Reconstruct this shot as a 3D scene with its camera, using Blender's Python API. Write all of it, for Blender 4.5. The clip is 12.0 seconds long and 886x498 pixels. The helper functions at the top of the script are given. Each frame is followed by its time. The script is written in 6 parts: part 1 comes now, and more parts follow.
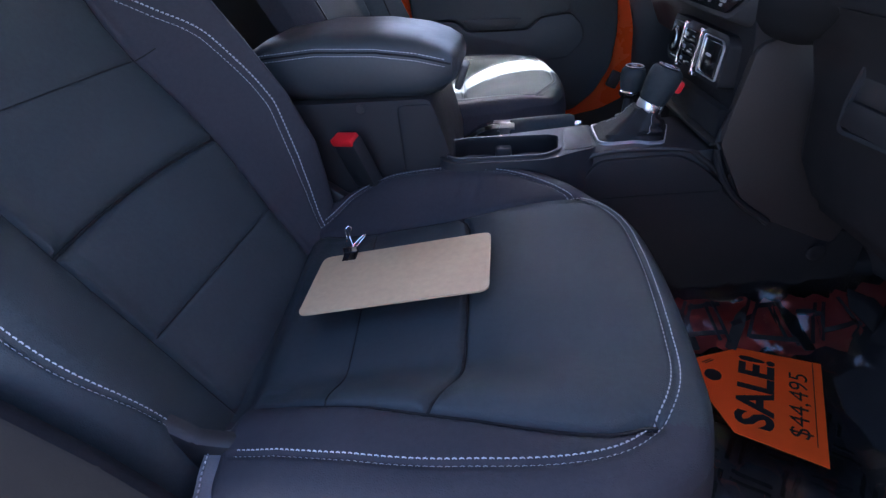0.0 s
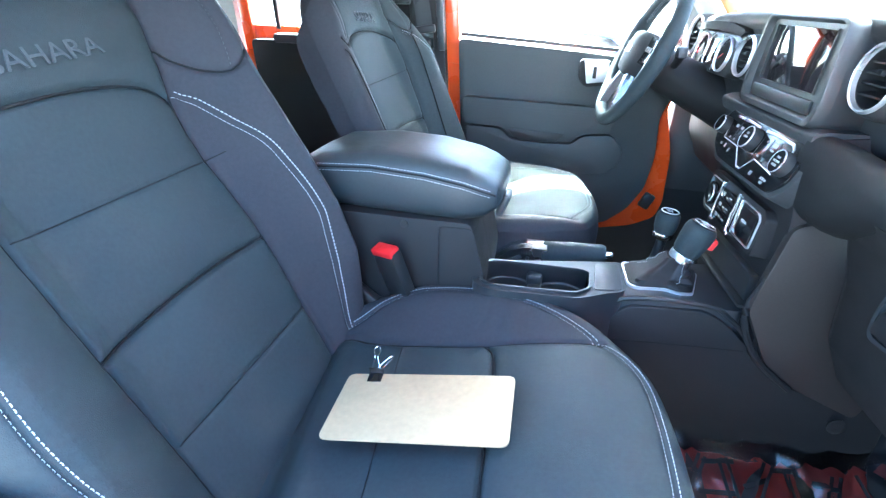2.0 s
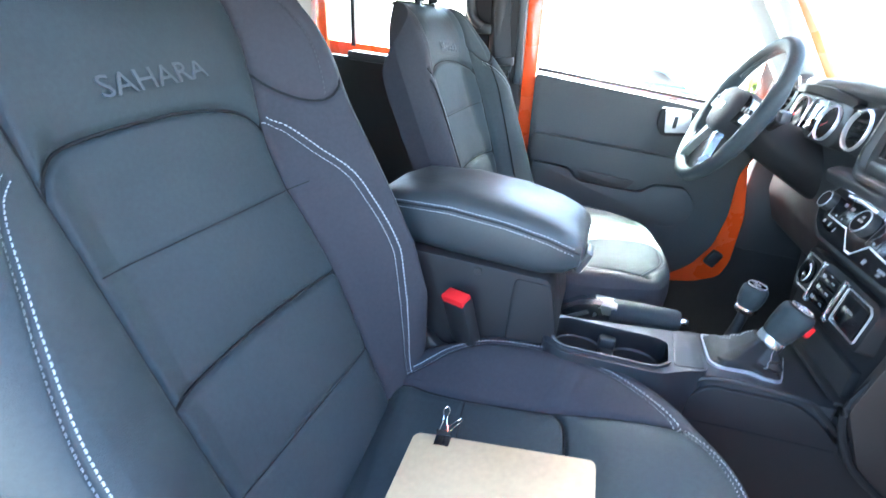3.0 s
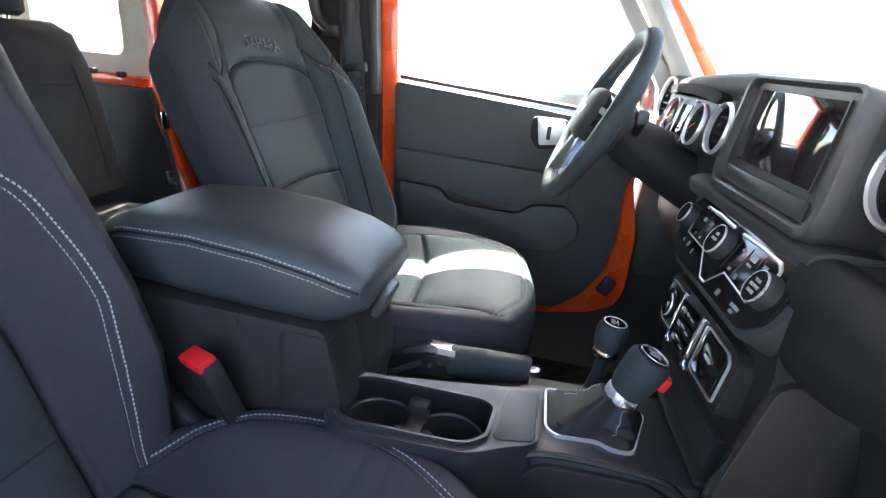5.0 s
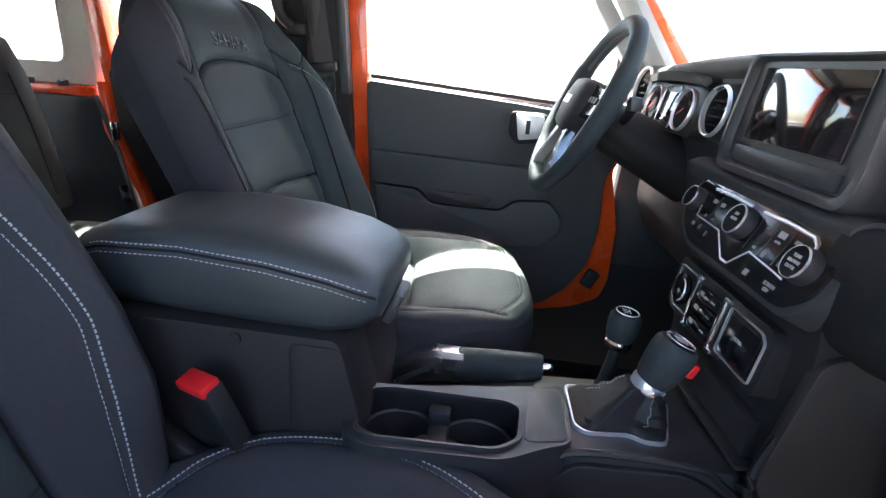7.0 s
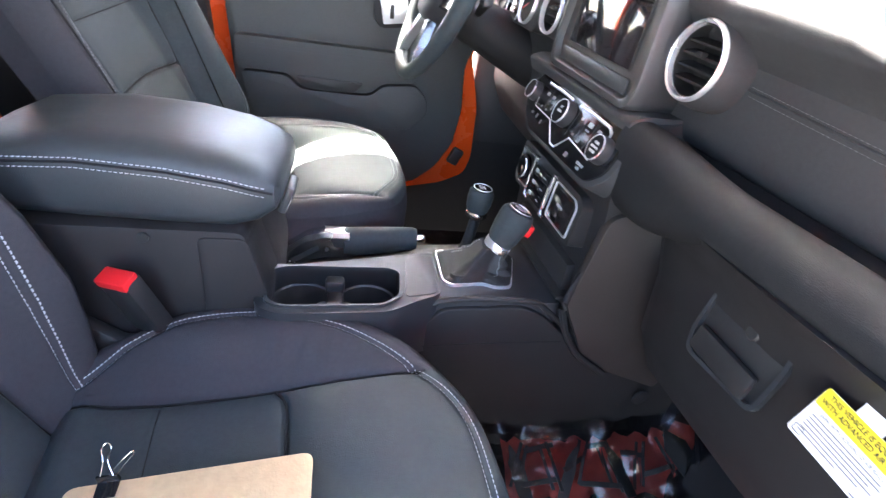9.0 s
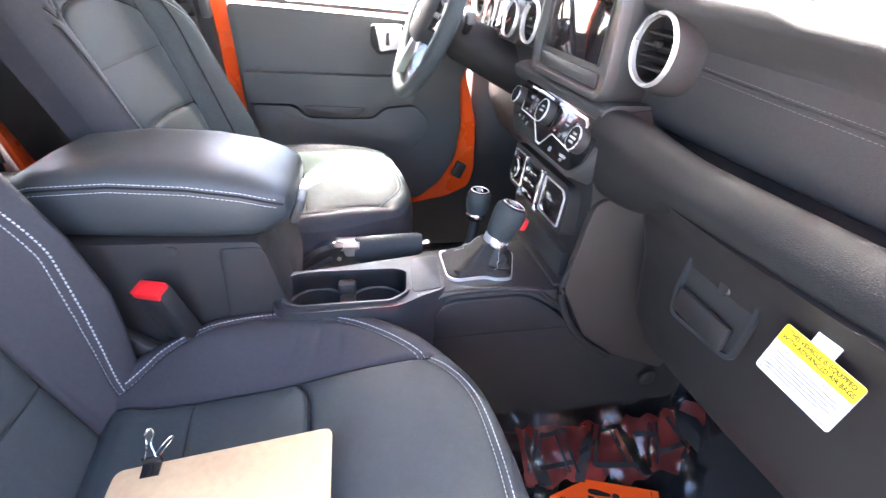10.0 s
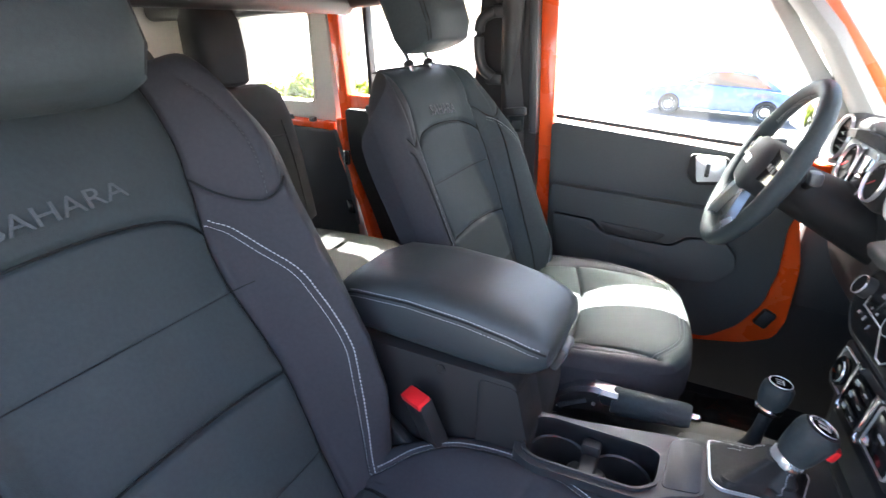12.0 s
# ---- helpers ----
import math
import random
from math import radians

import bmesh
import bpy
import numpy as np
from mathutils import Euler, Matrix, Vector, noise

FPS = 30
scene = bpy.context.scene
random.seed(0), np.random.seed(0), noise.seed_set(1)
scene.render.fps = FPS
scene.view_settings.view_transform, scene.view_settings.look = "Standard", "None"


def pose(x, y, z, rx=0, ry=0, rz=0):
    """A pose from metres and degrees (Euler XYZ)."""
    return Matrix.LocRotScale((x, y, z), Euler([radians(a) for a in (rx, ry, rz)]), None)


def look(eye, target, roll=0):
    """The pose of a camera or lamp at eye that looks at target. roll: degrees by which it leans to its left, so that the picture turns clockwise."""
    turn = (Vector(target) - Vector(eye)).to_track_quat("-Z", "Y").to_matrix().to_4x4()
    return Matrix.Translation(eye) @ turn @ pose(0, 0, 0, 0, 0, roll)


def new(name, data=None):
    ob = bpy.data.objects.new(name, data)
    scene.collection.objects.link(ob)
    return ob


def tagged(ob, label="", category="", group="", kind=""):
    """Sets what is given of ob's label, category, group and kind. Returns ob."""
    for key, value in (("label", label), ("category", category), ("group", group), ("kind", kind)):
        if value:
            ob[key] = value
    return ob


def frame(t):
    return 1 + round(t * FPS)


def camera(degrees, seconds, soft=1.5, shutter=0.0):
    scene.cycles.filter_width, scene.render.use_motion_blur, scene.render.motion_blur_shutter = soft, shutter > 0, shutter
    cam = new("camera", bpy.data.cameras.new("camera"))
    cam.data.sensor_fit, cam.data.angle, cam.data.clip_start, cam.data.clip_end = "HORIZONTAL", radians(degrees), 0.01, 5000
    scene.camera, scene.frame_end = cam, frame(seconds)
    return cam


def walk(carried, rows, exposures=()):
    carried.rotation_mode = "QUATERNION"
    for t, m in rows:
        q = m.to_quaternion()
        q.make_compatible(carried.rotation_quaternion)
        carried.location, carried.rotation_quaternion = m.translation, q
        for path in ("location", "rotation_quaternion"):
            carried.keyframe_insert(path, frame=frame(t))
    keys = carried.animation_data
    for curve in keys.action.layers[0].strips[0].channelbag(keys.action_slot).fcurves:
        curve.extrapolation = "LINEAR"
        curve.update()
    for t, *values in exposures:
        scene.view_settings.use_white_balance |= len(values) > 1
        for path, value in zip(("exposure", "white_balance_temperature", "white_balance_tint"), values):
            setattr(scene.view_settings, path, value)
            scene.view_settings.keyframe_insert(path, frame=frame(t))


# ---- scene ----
# Car axes: x to the front of the car, y to the driver's side, z up from the floor mat.
cam = camera(80.0, 12.0, soft=1.3, shutter=0.3)
# seconds, eye, yaw to the left, pitch up, roll
PATH = [
    (0, -0.0862, -1.0436, 0.7404, 10.92, -31.78, -6.01),
    (0.5, -0.1191, -1.0284, 0.7643, 9.00, -32.09, -0.81),
    (1, -0.1237, -1.0039, 0.8382, 7.91, -27.68, 2.60),
    (1.5, -0.1613, -1.0256, 0.8448, 13.06, -27.07, 3.05),
    (2, -0.1154, -1.0174, 0.8499, 12.31, -25.59, 1.41),
    (2.5, -0.1692, -1.0130, 0.8595, 15.65, -26.08, 3.08),
    (3, -0.2175, -0.9776, 0.8828, 15.49, -24.41, 6.38),
    (3.5, -0.2211, -0.9133, 0.9387, 10.54, -22.14, 14.65),
    (3.7, -0.1794, -0.8604, 0.9109, 11.34, -23.28, 15.18),
    (5.3, 0.0077, -0.6931, 0.8275, 12.37, -18.76, 0.07),
    (5.5, 0.0151, -0.7150, 0.8393, 13.91, -16.32, -3.95),
    (6, -0.0582, -0.6867, 0.8271, 8.81, -16.10, 1.09),
    (6.5, -0.0419, -0.6528, 0.7661, 10.99, -18.92, -1.69),
    (6.7, -0.0555, -0.6605, 0.7963, 9.66, -19.37, 0.90),
    (8.3, -0.1866, -0.7555, 0.7976, -3.83, -28.60, 9.91),
    (8.5, -0.1370, -0.7648, 0.8653, -3.04, -32.06, 7.52),
    (9, -0.1003, -0.7895, 0.8684, -10.80, -31.72, 8.22),
    (9.5, -0.0936, -0.8357, 0.8648, -11.99, -30.70, 3.22),
    (10, -0.0775, -0.8691, 0.8633, -7.89, -29.19, 2.36),
    (10.5, -0.0366, -0.8816, 0.9140, 4.79, -26.25, -0.70),
    (11, -0.0586, -0.8551, 0.8967, 10.67, -24.07, 2.46),
    (11.5, -0.0536, -0.8088, 0.9778, 19.17, -23.91, 3.23),
    (12, -0.0736, -0.8000, 0.9891, 25.57, -23.55, 1.41),
]
EXPOSURES = [(0.0, 4.05, 5500, 20), (0.5, 4.80, 5200, 8), (1.0, 5.45, 5000, -2), (2.0, 6.00, 5200, -2), (3.5, 5.75, 5700, 4), (5.5, 4.60, 6200, 8), (6.5, 4.35, 6200, 8), (8.5, 5.30, 6400, 12), (9.5, 6.02, 6700, 16), (10.0, 6.15, 6700, 16), (10.5, 5.95, 6500, 13), (11.0, 5.75, 6400, 11), (12.0, 5.05, 6400, 10)]
walk(cam, [(t, pose(x, y, z, 90 + pitch, 0, yaw) @ pose(0, 0, 0, 0, 0, roll)) for t, x, y, z, yaw, pitch, roll in PATH], EXPOSURES)

# ---- light ----
SUN_ELEVATION, SUN_AZIMUTH = radians(57.5), radians(-14)
world = bpy.data.worlds.new("sky")
scene.world = world
world.use_nodes = True
sky = world.node_tree.nodes.new("ShaderNodeTexSky")
sky.sky_type, sky.sun_disc = "NISHITA", False
sky.sun_elevation, sky.sun_rotation = SUN_ELEVATION, SUN_AZIMUTH
sky.air_density, sky.dust_density = 1.0, 2.0
world.node_tree.links.new(sky.outputs[0], world.node_tree.nodes["Background"].inputs[0])
world.node_tree.nodes["Background"].inputs[1].default_value = 0.05
sun = new("sun", bpy.data.lights.new("sun", "SUN"))
sun.data.energy, sun.data.angle, sun.data.color = 5.0, radians(0.5), (1.0, 0.95, 0.86)
SUN_FROM = Vector((math.sin(SUN_AZIMUTH) * math.cos(SUN_ELEVATION), math.cos(SUN_AZIMUTH) * math.cos(SUN_ELEVATION), math.sin(SUN_ELEVATION)))
sun.matrix_world = look(SUN_FROM * 20, (0, 0, 0))

# ---- materials ----


def material(name, color, rough=0.5, metal=0.0, grain=0.0, size=200.0, spots=0.15, kind="noise", coat=0.0, spec=0.5, streak=None):
    """A surface with a base colour that varies at two scales, a roughness that varies with it, and a fine relief."""
    m = bpy.data.materials.new(name)
    m.use_nodes = True
    n, link = m.node_tree.nodes, m.node_tree.links.new
    b = n["Principled BSDF"]
    b.inputs["Metallic"].default_value = metal
    b.inputs["Coat Weight"].default_value = coat
    b.inputs["Coat Roughness"].default_value = 0.05
    b.inputs["Specular IOR Level"].default_value = spec
    co = n.new("ShaderNodeTexCoord")
    big, fine = n.new("ShaderNodeTexNoise"), n.new("ShaderNodeTexNoise")
    big.inputs["Scale"].default_value, fine.inputs["Scale"].default_value = 9.0, size * 0.4
    big.inputs["Detail"].default_value, fine.inputs["Detail"].default_value = 4.0, 2.0
    mix = n.new("ShaderNodeMath")
    mix.operation = "ADD"
    src = co.outputs["Object"]
    if streak:
        mp = n.new("ShaderNodeMapping")
        mp.inputs["Scale"].default_value = streak
        link(src, mp.inputs["Vector"])
        src = mp.outputs["Vector"]
    for t in (big, fine):
        link(src, t.inputs["Vector"])
    link(big.outputs["Fac"], mix.inputs[0])
    link(fine.outputs["Fac"], mix.inputs[1])
    ramp = n.new("ShaderNodeMapRange")
    ramp.inputs["From Min"].default_value, ramp.inputs["From Max"].default_value = 0.6, 1.4
    ramp.inputs["To Min"].default_value, ramp.inputs["To Max"].default_value = 1 - spots, 1 + spots
    link(mix.outputs[0], ramp.inputs["Value"])
    hue = n.new("ShaderNodeHueSaturation")
    hue.inputs["Color"].default_value = (*color, 1)
    link(ramp.outputs[0], hue.inputs["Value"])
    link(hue.outputs[0], b.inputs["Base Color"])
    rr = n.new("ShaderNodeMapRange")
    rr.inputs["From Min"].default_value, rr.inputs["From Max"].default_value = 0.3, 0.7
    rr.inputs["To Min"].default_value, rr.inputs["To Max"].default_value = max(0.02, rough - 0.07), min(1, rough + 0.07)
    link(big.outputs["Fac"], rr.inputs["Value"])
    link(rr.outputs[0], b.inputs["Roughness"])
    if grain:
        if kind == "cell":
            tex = n.new("ShaderNodeTexVoronoi")
            tex.feature = "DISTANCE_TO_EDGE"
            out = tex.outputs["Distance"]
        else:
            tex = n.new("ShaderNodeTexNoise")
            tex.inputs["Detail"].default_value = 3.0
            out = tex.outputs["Fac"]
        tex.inputs["Scale"].default_value = size
        link(src, tex.inputs["Vector"])
        bump = n.new("ShaderNodeBump")
        bump.inputs["Strength"].default_value, bump.inputs["Distance"].default_value = grain, 0.0015
        link(out, bump.inputs["Height"])
        link(bump.outputs[0], b.inputs["Normal"])
    return m


LEATHER = material("leather", (0.038, 0.046, 0.049), 0.50, grain=0.3, size=420, kind="cell", spots=0.12, spec=0.08)
ARM_VINYL = material("armrest_vinyl", (0.034, 0.040, 0.043), 0.42, grain=0.25, size=460, kind="cell", spots=0.1, spec=0.42)
LEATHER_SIDE = material("leather_side", (0.037, 0.037, 0.042), 0.54, grain=0.3, size=420, kind="cell", spots=0.12, spec=0.08)
VINYL = material("vinyl", (0.035, 0.036, 0.038), 0.66, grain=0.25, size=500, kind="cell", spec=0.25)
# Darker copy of the vinyl, carrying the shade of roll, tray and back shell.
SHADED_VINYL = material("shaded_vinyl", (0.0145, 0.0150, 0.0160), 0.80, grain=0.3, size=500, kind="cell", spec=0.14)
# Lighter than the plastic: the haze over the door is put into this colour.
DOOR_TRIM = material("hazed_door_trim", (0.050, 0.053, 0.052), 0.6, grain=0.25, size=600, spots=0.1, spec=0.35)
PLASTIC = material("plastic", (0.0165, 0.0158, 0.0165), 0.58, grain=0.25, size=700, spots=0.12, spec=0.25)
PLASTIC_GREY = material("plastic_grey", (0.045, 0.047, 0.05), 0.42, grain=0.15, size=700, spots=0.1)
FRAME_GREY = material("screen_frame_grey", (0.030, 0.032, 0.034), 0.45, grain=0.15, size=700, spots=0.1, spec=0.4)
PLASTIC_DARK = material("plastic_dark", (0.016, 0.016, 0.0165), 0.5, grain=0.1, size=500)
SHIELD = material("matte_black_plastic", (0.009, 0.009, 0.010), 0.8, grain=0.2, size=600, spec=0.1)
GLOSS_BLACK = material("gloss_black", (0.008, 0.008, 0.009), 0.12, spots=0.05)
# Darker than the front leather: the rear cabin's dimness is put into this colour.
REAR_SEAT = material("dimmed_rear_seat", (0.012, 0.012, 0.013), 0.8, grain=0.4, size=500, spots=0.15, spec=0.2)
GAITER = material("gaiter_leather", (0.011, 0.011, 0.012), 0.5, grain=0.3, size=420, kind="cell", spec=0.3)
PLASTIC_SATIN = material("plastic_satin", (0.022, 0.024, 0.027), 0.40, grain=0.12, size=700, spots=0.1)
RUBBER = material("rubber", (0.018, 0.018, 0.019), 0.6, grain=0.2, size=300)
CARPET = material("carpet", (0.014, 0.014, 0.016), 0.95, grain=0.9, size=900, spots=0.3)
CHROME = material("chrome", (0.86, 0.86, 0.87), 0.08, metal=1.0, spots=0.02)
SATIN = material("satin_silver", (0.62, 0.63, 0.65), 0.28, metal=1.0, spots=0.04)
PAINT = material("orange_paint", (0.78, 0.085, 0.012), 0.28, spots=0.03, coat=1.0)
STITCH = material("stitch_thread", (0.36, 0.37, 0.385), 0.8, spots=0.2, size=800)
STITCH_DARK = material("dark_thread", (0.06, 0.06, 0.065), 0.8)
STITCH_GREY = material("grey_thread", (0.13, 0.135, 0.14), 0.8)
BADGE = material("embroidery", (0.062, 0.068, 0.075), 0.6, spots=0.3, size=900)
WEBBING = material("belt_webbing", (0.045, 0.045, 0.047), 0.75, grain=0.6, size=900)
WEBBING_GREY = material("grey_webbing", (0.11, 0.115, 0.125), 0.75, grain=0.6, size=900)
RED = material("red_button", (0.62, 0.015, 0.02), 0.35, spots=0.05)
SHELL = material("hardtop_inner", (0.62, 0.60, 0.55), 0.8, grain=0.3, size=250, spots=0.05)
HEADLINER = material("headliner", (0.42, 0.39, 0.34), 0.9, grain=0.4, size=700, spots=0.06)
# Beige pushed towards yellow: sunlight bounced onto the rear ceiling, put in the colour.
HARDTOP_LINER = material("bounce_tinted_liner", (0.50, 0.43, 0.28), 0.9, grain=0.4, size=700, spots=0.06)
PILLAR_TRIM = material("pillar_trim", (0.30, 0.30, 0.29), 0.7, grain=0.2, size=500, spots=0.05)
PAPER_ORANGE = material("orange_card", (1.0, 0.105, 0.005), 0.65, spots=0.03)
NEAR_BLACK = material("near_black", (0.005, 0.005, 0.006), 0.9)
RING = material("silver_ring", (0.80, 0.81, 0.83), 0.3, metal=0.75, spots=0.03)
PRINT_RED = material("red_print", (0.22, 0.026, 0.018), 0.6, spots=0.35, size=60)
INK = material("ink", (0.012, 0.011, 0.012), 0.7)
PAPER_WHITE = material("white_label", (0.60, 0.60, 0.62), 0.45, spots=0.03)
PAPER_YELLOW = material("yellow_label", (0.68, 0.54, 0.02), 0.45, spots=0.03)
PRINT_GREY = material("grey_print", (0.18, 0.18, 0.19), 0.6)
PRINT_WHITE = material("white_print", (0.40, 0.40, 0.40), 0.5)
ASPHALT = material("asphalt", (0.115, 0.113, 0.110), 0.9, grain=0.5, size=30, spots=0.2)
LEAF = material("leaf", (0.10, 0.14, 0.03), 0.7, spots=0.4, size=3)
ln = LEAF.node_tree
glow_through, leaf_mix = ln.nodes.new("ShaderNodeBsdfTranslucent"), ln.nodes.new("ShaderNodeMixShader")
glow_through.inputs[0].default_value = (0.30, 0.34, 0.06, 1)
ln.links.new(ln.nodes["Principled BSDF"].outputs[0], leaf_mix.inputs[1])
ln.links.new(glow_through.outputs[0], leaf_mix.inputs[2])
ln.links.new(leaf_mix.outputs[0], ln.nodes["Material Output"].inputs[0])
BARK = material("bark", (0.12, 0.09, 0.06), 0.9, grain=0.5, size=30)
CAR_BLUE = material("blue_paint", (0.08, 0.15, 0.45), 0.25, spots=0.03, coat=1.0)
SCREEN = material("screen_glass", (0.016, 0.012, 0.014), 0.06, spots=0.02, coat=1.0, spec=0.8)
# Brown tint is the orange paint's bounced light, put into the plastic's colour.
WARM_PANEL = material("bounce_tinted_plastic", (0.027, 0.022, 0.020), 0.5, grain=0.2, size=700)


def glass(name, color, rough=0.0):
    m = bpy.data.materials.new(name)
    m.use_nodes = True
    b = m.node_tree.nodes["Principled BSDF"]
    b.inputs["Base Color"].default_value = (*color, 1)
    b.inputs["Roughness"].default_value = rough
    b.inputs["Transmission Weight"].default_value = 1.0
    b.inputs["IOR"].default_value = 1.45
    return m


GLASS = glass("window_glass", (0.95, 0.97, 0.96))
FILM = glass("clear_film", (0.9, 0.9, 0.92), 0.04)
fn = FILM.node_tree
fold_tex, fold_bump, fold_at = fn.nodes.new("ShaderNodeTexVoronoi"), fn.nodes.new("ShaderNodeBump"), fn.nodes.new("ShaderNodeTexCoord")
fold_tex.inputs["Scale"].default_value = 9.0
fold_tex.distance = "MANHATTAN"
fold_bump.inputs["Strength"].default_value, fold_bump.inputs["Distance"].default_value = 0.7, 0.05
fn.links.new(fold_at.outputs["Object"], fold_tex.inputs["Vector"])
fn.links.new(fold_tex.outputs["Distance"], fold_bump.inputs["Height"])
fn.links.new(fold_bump.outputs[0], fn.nodes["Principled BSDF"].inputs["Normal"])
MIRROR = material("mirror_glass", (0.9, 0.9, 0.9), 0.02, metal=1.0, spots=0.0)

# ---- builders ----


def finish(name, bm, mat, smooth=True):
    me = bpy.data.meshes.new(name)
    bmesh.ops.recalc_face_normals(bm, faces=bm.faces[:])
    bm.to_mesh(me)
    bm.free()
    me.materials.append(mat)
    if smooth:
        me.shade_smooth()
        me.set_sharp_from_angle(angle=radians(38))
    return me


def part(name, bm, mat, parent=None, label="", smooth=True):
    """One mesh object from a bmesh (or a mesh), under its thing."""
    ob = new(name, bm if isinstance(bm, bpy.types.Mesh) else finish(name, bm, mat, smooth))
    if parent is not None:
        ob.parent = parent
    if label:
        ob["label"] = label
    return ob


def thing(name, label, category, group="", kind="", at=(0, 0, 0), turn=0.0):
    """An empty that carries a thing; its parts are given in the car's axes, then shifted and turned with it."""
    ob = tagged(new(name), label, category, group, kind)
    ob.matrix_world = pose(*at, 0, 0, turn)
    ob.empty_display_size = 0.05
    return ob


def mesh_of(name, verts, faces, mat, smooth=True, angle=38):
    me = bpy.data.meshes.new(name)
    me.from_pydata([tuple(map(float, v)) for v in verts], [], [tuple(int(i) for i in f) for f in faces])
    me.update()
    me.materials.append(mat)
    if smooth:
        me.shade_smooth()
        me.set_sharp_from_angle(angle=radians(angle))
    return me


def box(size, at=(0, 0, 0), turn=(0, 0, 0), bevel=0.0, segs=2, bm=None, taper=None):
    """A box of that size round a middle, with rounded edges. taper: scale of its top in x and y."""
    own = bmesh.new()
    bmesh.ops.create_cube(own, size=1.0)
    for v in own.verts:
        if taper and v.co.z > 0:
            v.co.x *= taper[0]
            v.co.y *= taper[1]
        v.co = Vector((v.co.x * size[0], v.co.y * size[1], v.co.z * size[2]))
    if bevel:
        bmesh.ops.bevel(own, geom=own.edges[:], offset=bevel, segments=segs, profile=0.5, affect="EDGES", clamp_overlap=True)
    own.transform(pose(*at, *turn))
    return join(bm, own)


def join(bm, own):
    if bm is None:
        return own
    me = bpy.data.meshes.new("tmp")
    own.to_mesh(me)
    own.free()
    bm.from_mesh(me)
    bpy.data.meshes.remove(me)
    return bm


def prism(points, axis, lo, hi, bevel=0.0, segs=2, bm=None):
    """A polygon given in the two other axes, in order, pushed from lo to hi along an axis."""
    own = bmesh.new()
    k = "xyz".index(axis)

    def put(p, d):
        c = list(p)
        c.insert(k, d)
        return own.verts.new(c)

    a, b = [put(p, lo) for p in points], [put(p, hi) for p in points]
    own.faces.new(a[::-1])
    own.faces.new(b)
    for i in range(len(a)):
        j = (i + 1) % len(a)
        own.faces.new((a[i], a[j], b[j], b[i]))
    bmesh.ops.recalc_face_normals(own, faces=own.faces[:])
    if bevel:
        bmesh.ops.bevel(own, geom=own.edges[:], offset=bevel, segments=segs, profile=0.5, affect="EDGES", clamp_overlap=True)
    return join(bm, own)


def smooth_line(points, n=12, closed=False):
    """A Catmull-Rom line through points, with n steps a span."""
    p = [np.array(q, float) for q in points]
    p = [p[-1]] + p + [p[0], p[1]] if closed else [2 * p[0] - p[1]] + p + [2 * p[-1] - p[-2]]
    out = []
    for i in range(1, len(p) - 2):
        for k in range(n):
            t = k / n
            out.append(0.5 * (2 * p[i] + (p[i + 1] - p[i - 1]) * t + (2 * p[i - 1] - 5 * p[i] + 4 * p[i + 1] - p[i + 2]) * t**2 + (3 * p[i] - p[i - 1] - 3 * p[i + 1] + p[i + 2]) * t**3))
    if not closed:
        out.append(p[-2])
    return np.array(out)


def tube(points, radius, sides=8, closed=False, bm=None, flat=1.0, up=(0, 0, 1)):
    """A round (or, with flat, oval) bar along a line; radius: one, or one a point."""
    own = bmesh.new()
    p = [Vector(q) for q in points]
    n = len(p)
    rads = radius if hasattr(radius, "__len__") else [radius] * n
    rings = []
    for i in range(n):
        a, b = p[(i - 1) % n if closed else max(i - 1, 0)], p[(i + 1) % n if closed else min(i + 1, n - 1)]
        t = (b - a).normalized()
        s = t.cross(Vector(up))
        s = s.normalized() if s.length > 1e-4 else t.orthogonal().normalized()
        w = s.cross(t)
        rings.append([own.verts.new(p[i] + rads[i] * (math.cos(q) * s + flat * math.sin(q) * w)) for q in (2 * math.pi * k / sides for k in range(sides))])
    for i in range(n if closed else n - 1):
        a, b = rings[i], rings[(i + 1) % n]
        for k in range(sides):
            own.faces.new((a[k], a[(k + 1) % sides], b[(k + 1) % sides], b[k]))
    if not closed:
        own.faces.new(rings[0][::-1])
        own.faces.new(rings[-1])
    return join(bm, own)


def lathe(profile, m, sides=40, bm=None):
    """A turned shape: (radius, height) pairs round the z axis of the pose m."""
    own = bmesh.new()
    rings = [[own.verts.new((r * math.cos(2 * math.pi * k / sides), r * math.sin(2 * math.pi * k / sides), h)) for k in range(sides)] if r > 1e-6 else [own.verts.new((0, 0, h))] for r, h in profile]
    for a, b in zip(rings, rings[1:]):
        for k in range(sides):
            j = (k + 1) % sides
            if len(a) == 1 and len(b) > 1:
                own.faces.new((a[0], b[j], b[k]))
            elif len(b) == 1 and len(a) > 1:
                own.faces.new((a[k], a[j], b[0]))
            elif len(a) > 1:
                own.faces.new((a[k], a[j], b[j], b[k]))
    own.transform(m)
    return join(bm, own)


def loft(rings, closed_ring=True, caps=True, bm=None):
    """A skin over rings of equal count."""
    own = bmesh.new()
    rs = [[own.verts.new(tuple(map(float, q))) for q in r] for r in rings]
    n = len(rs[0])
    for a, b in zip(rs, rs[1:]):
        for k in range(n if closed_ring else n - 1):
            j = (k + 1) % n
            own.faces.new((a[k], a[j], b[j], b[k]))
    if caps and closed_ring:
        own.faces.new(rs[0][::-1])
        own.faces.new(rs[-1])
    return join(bm, own)


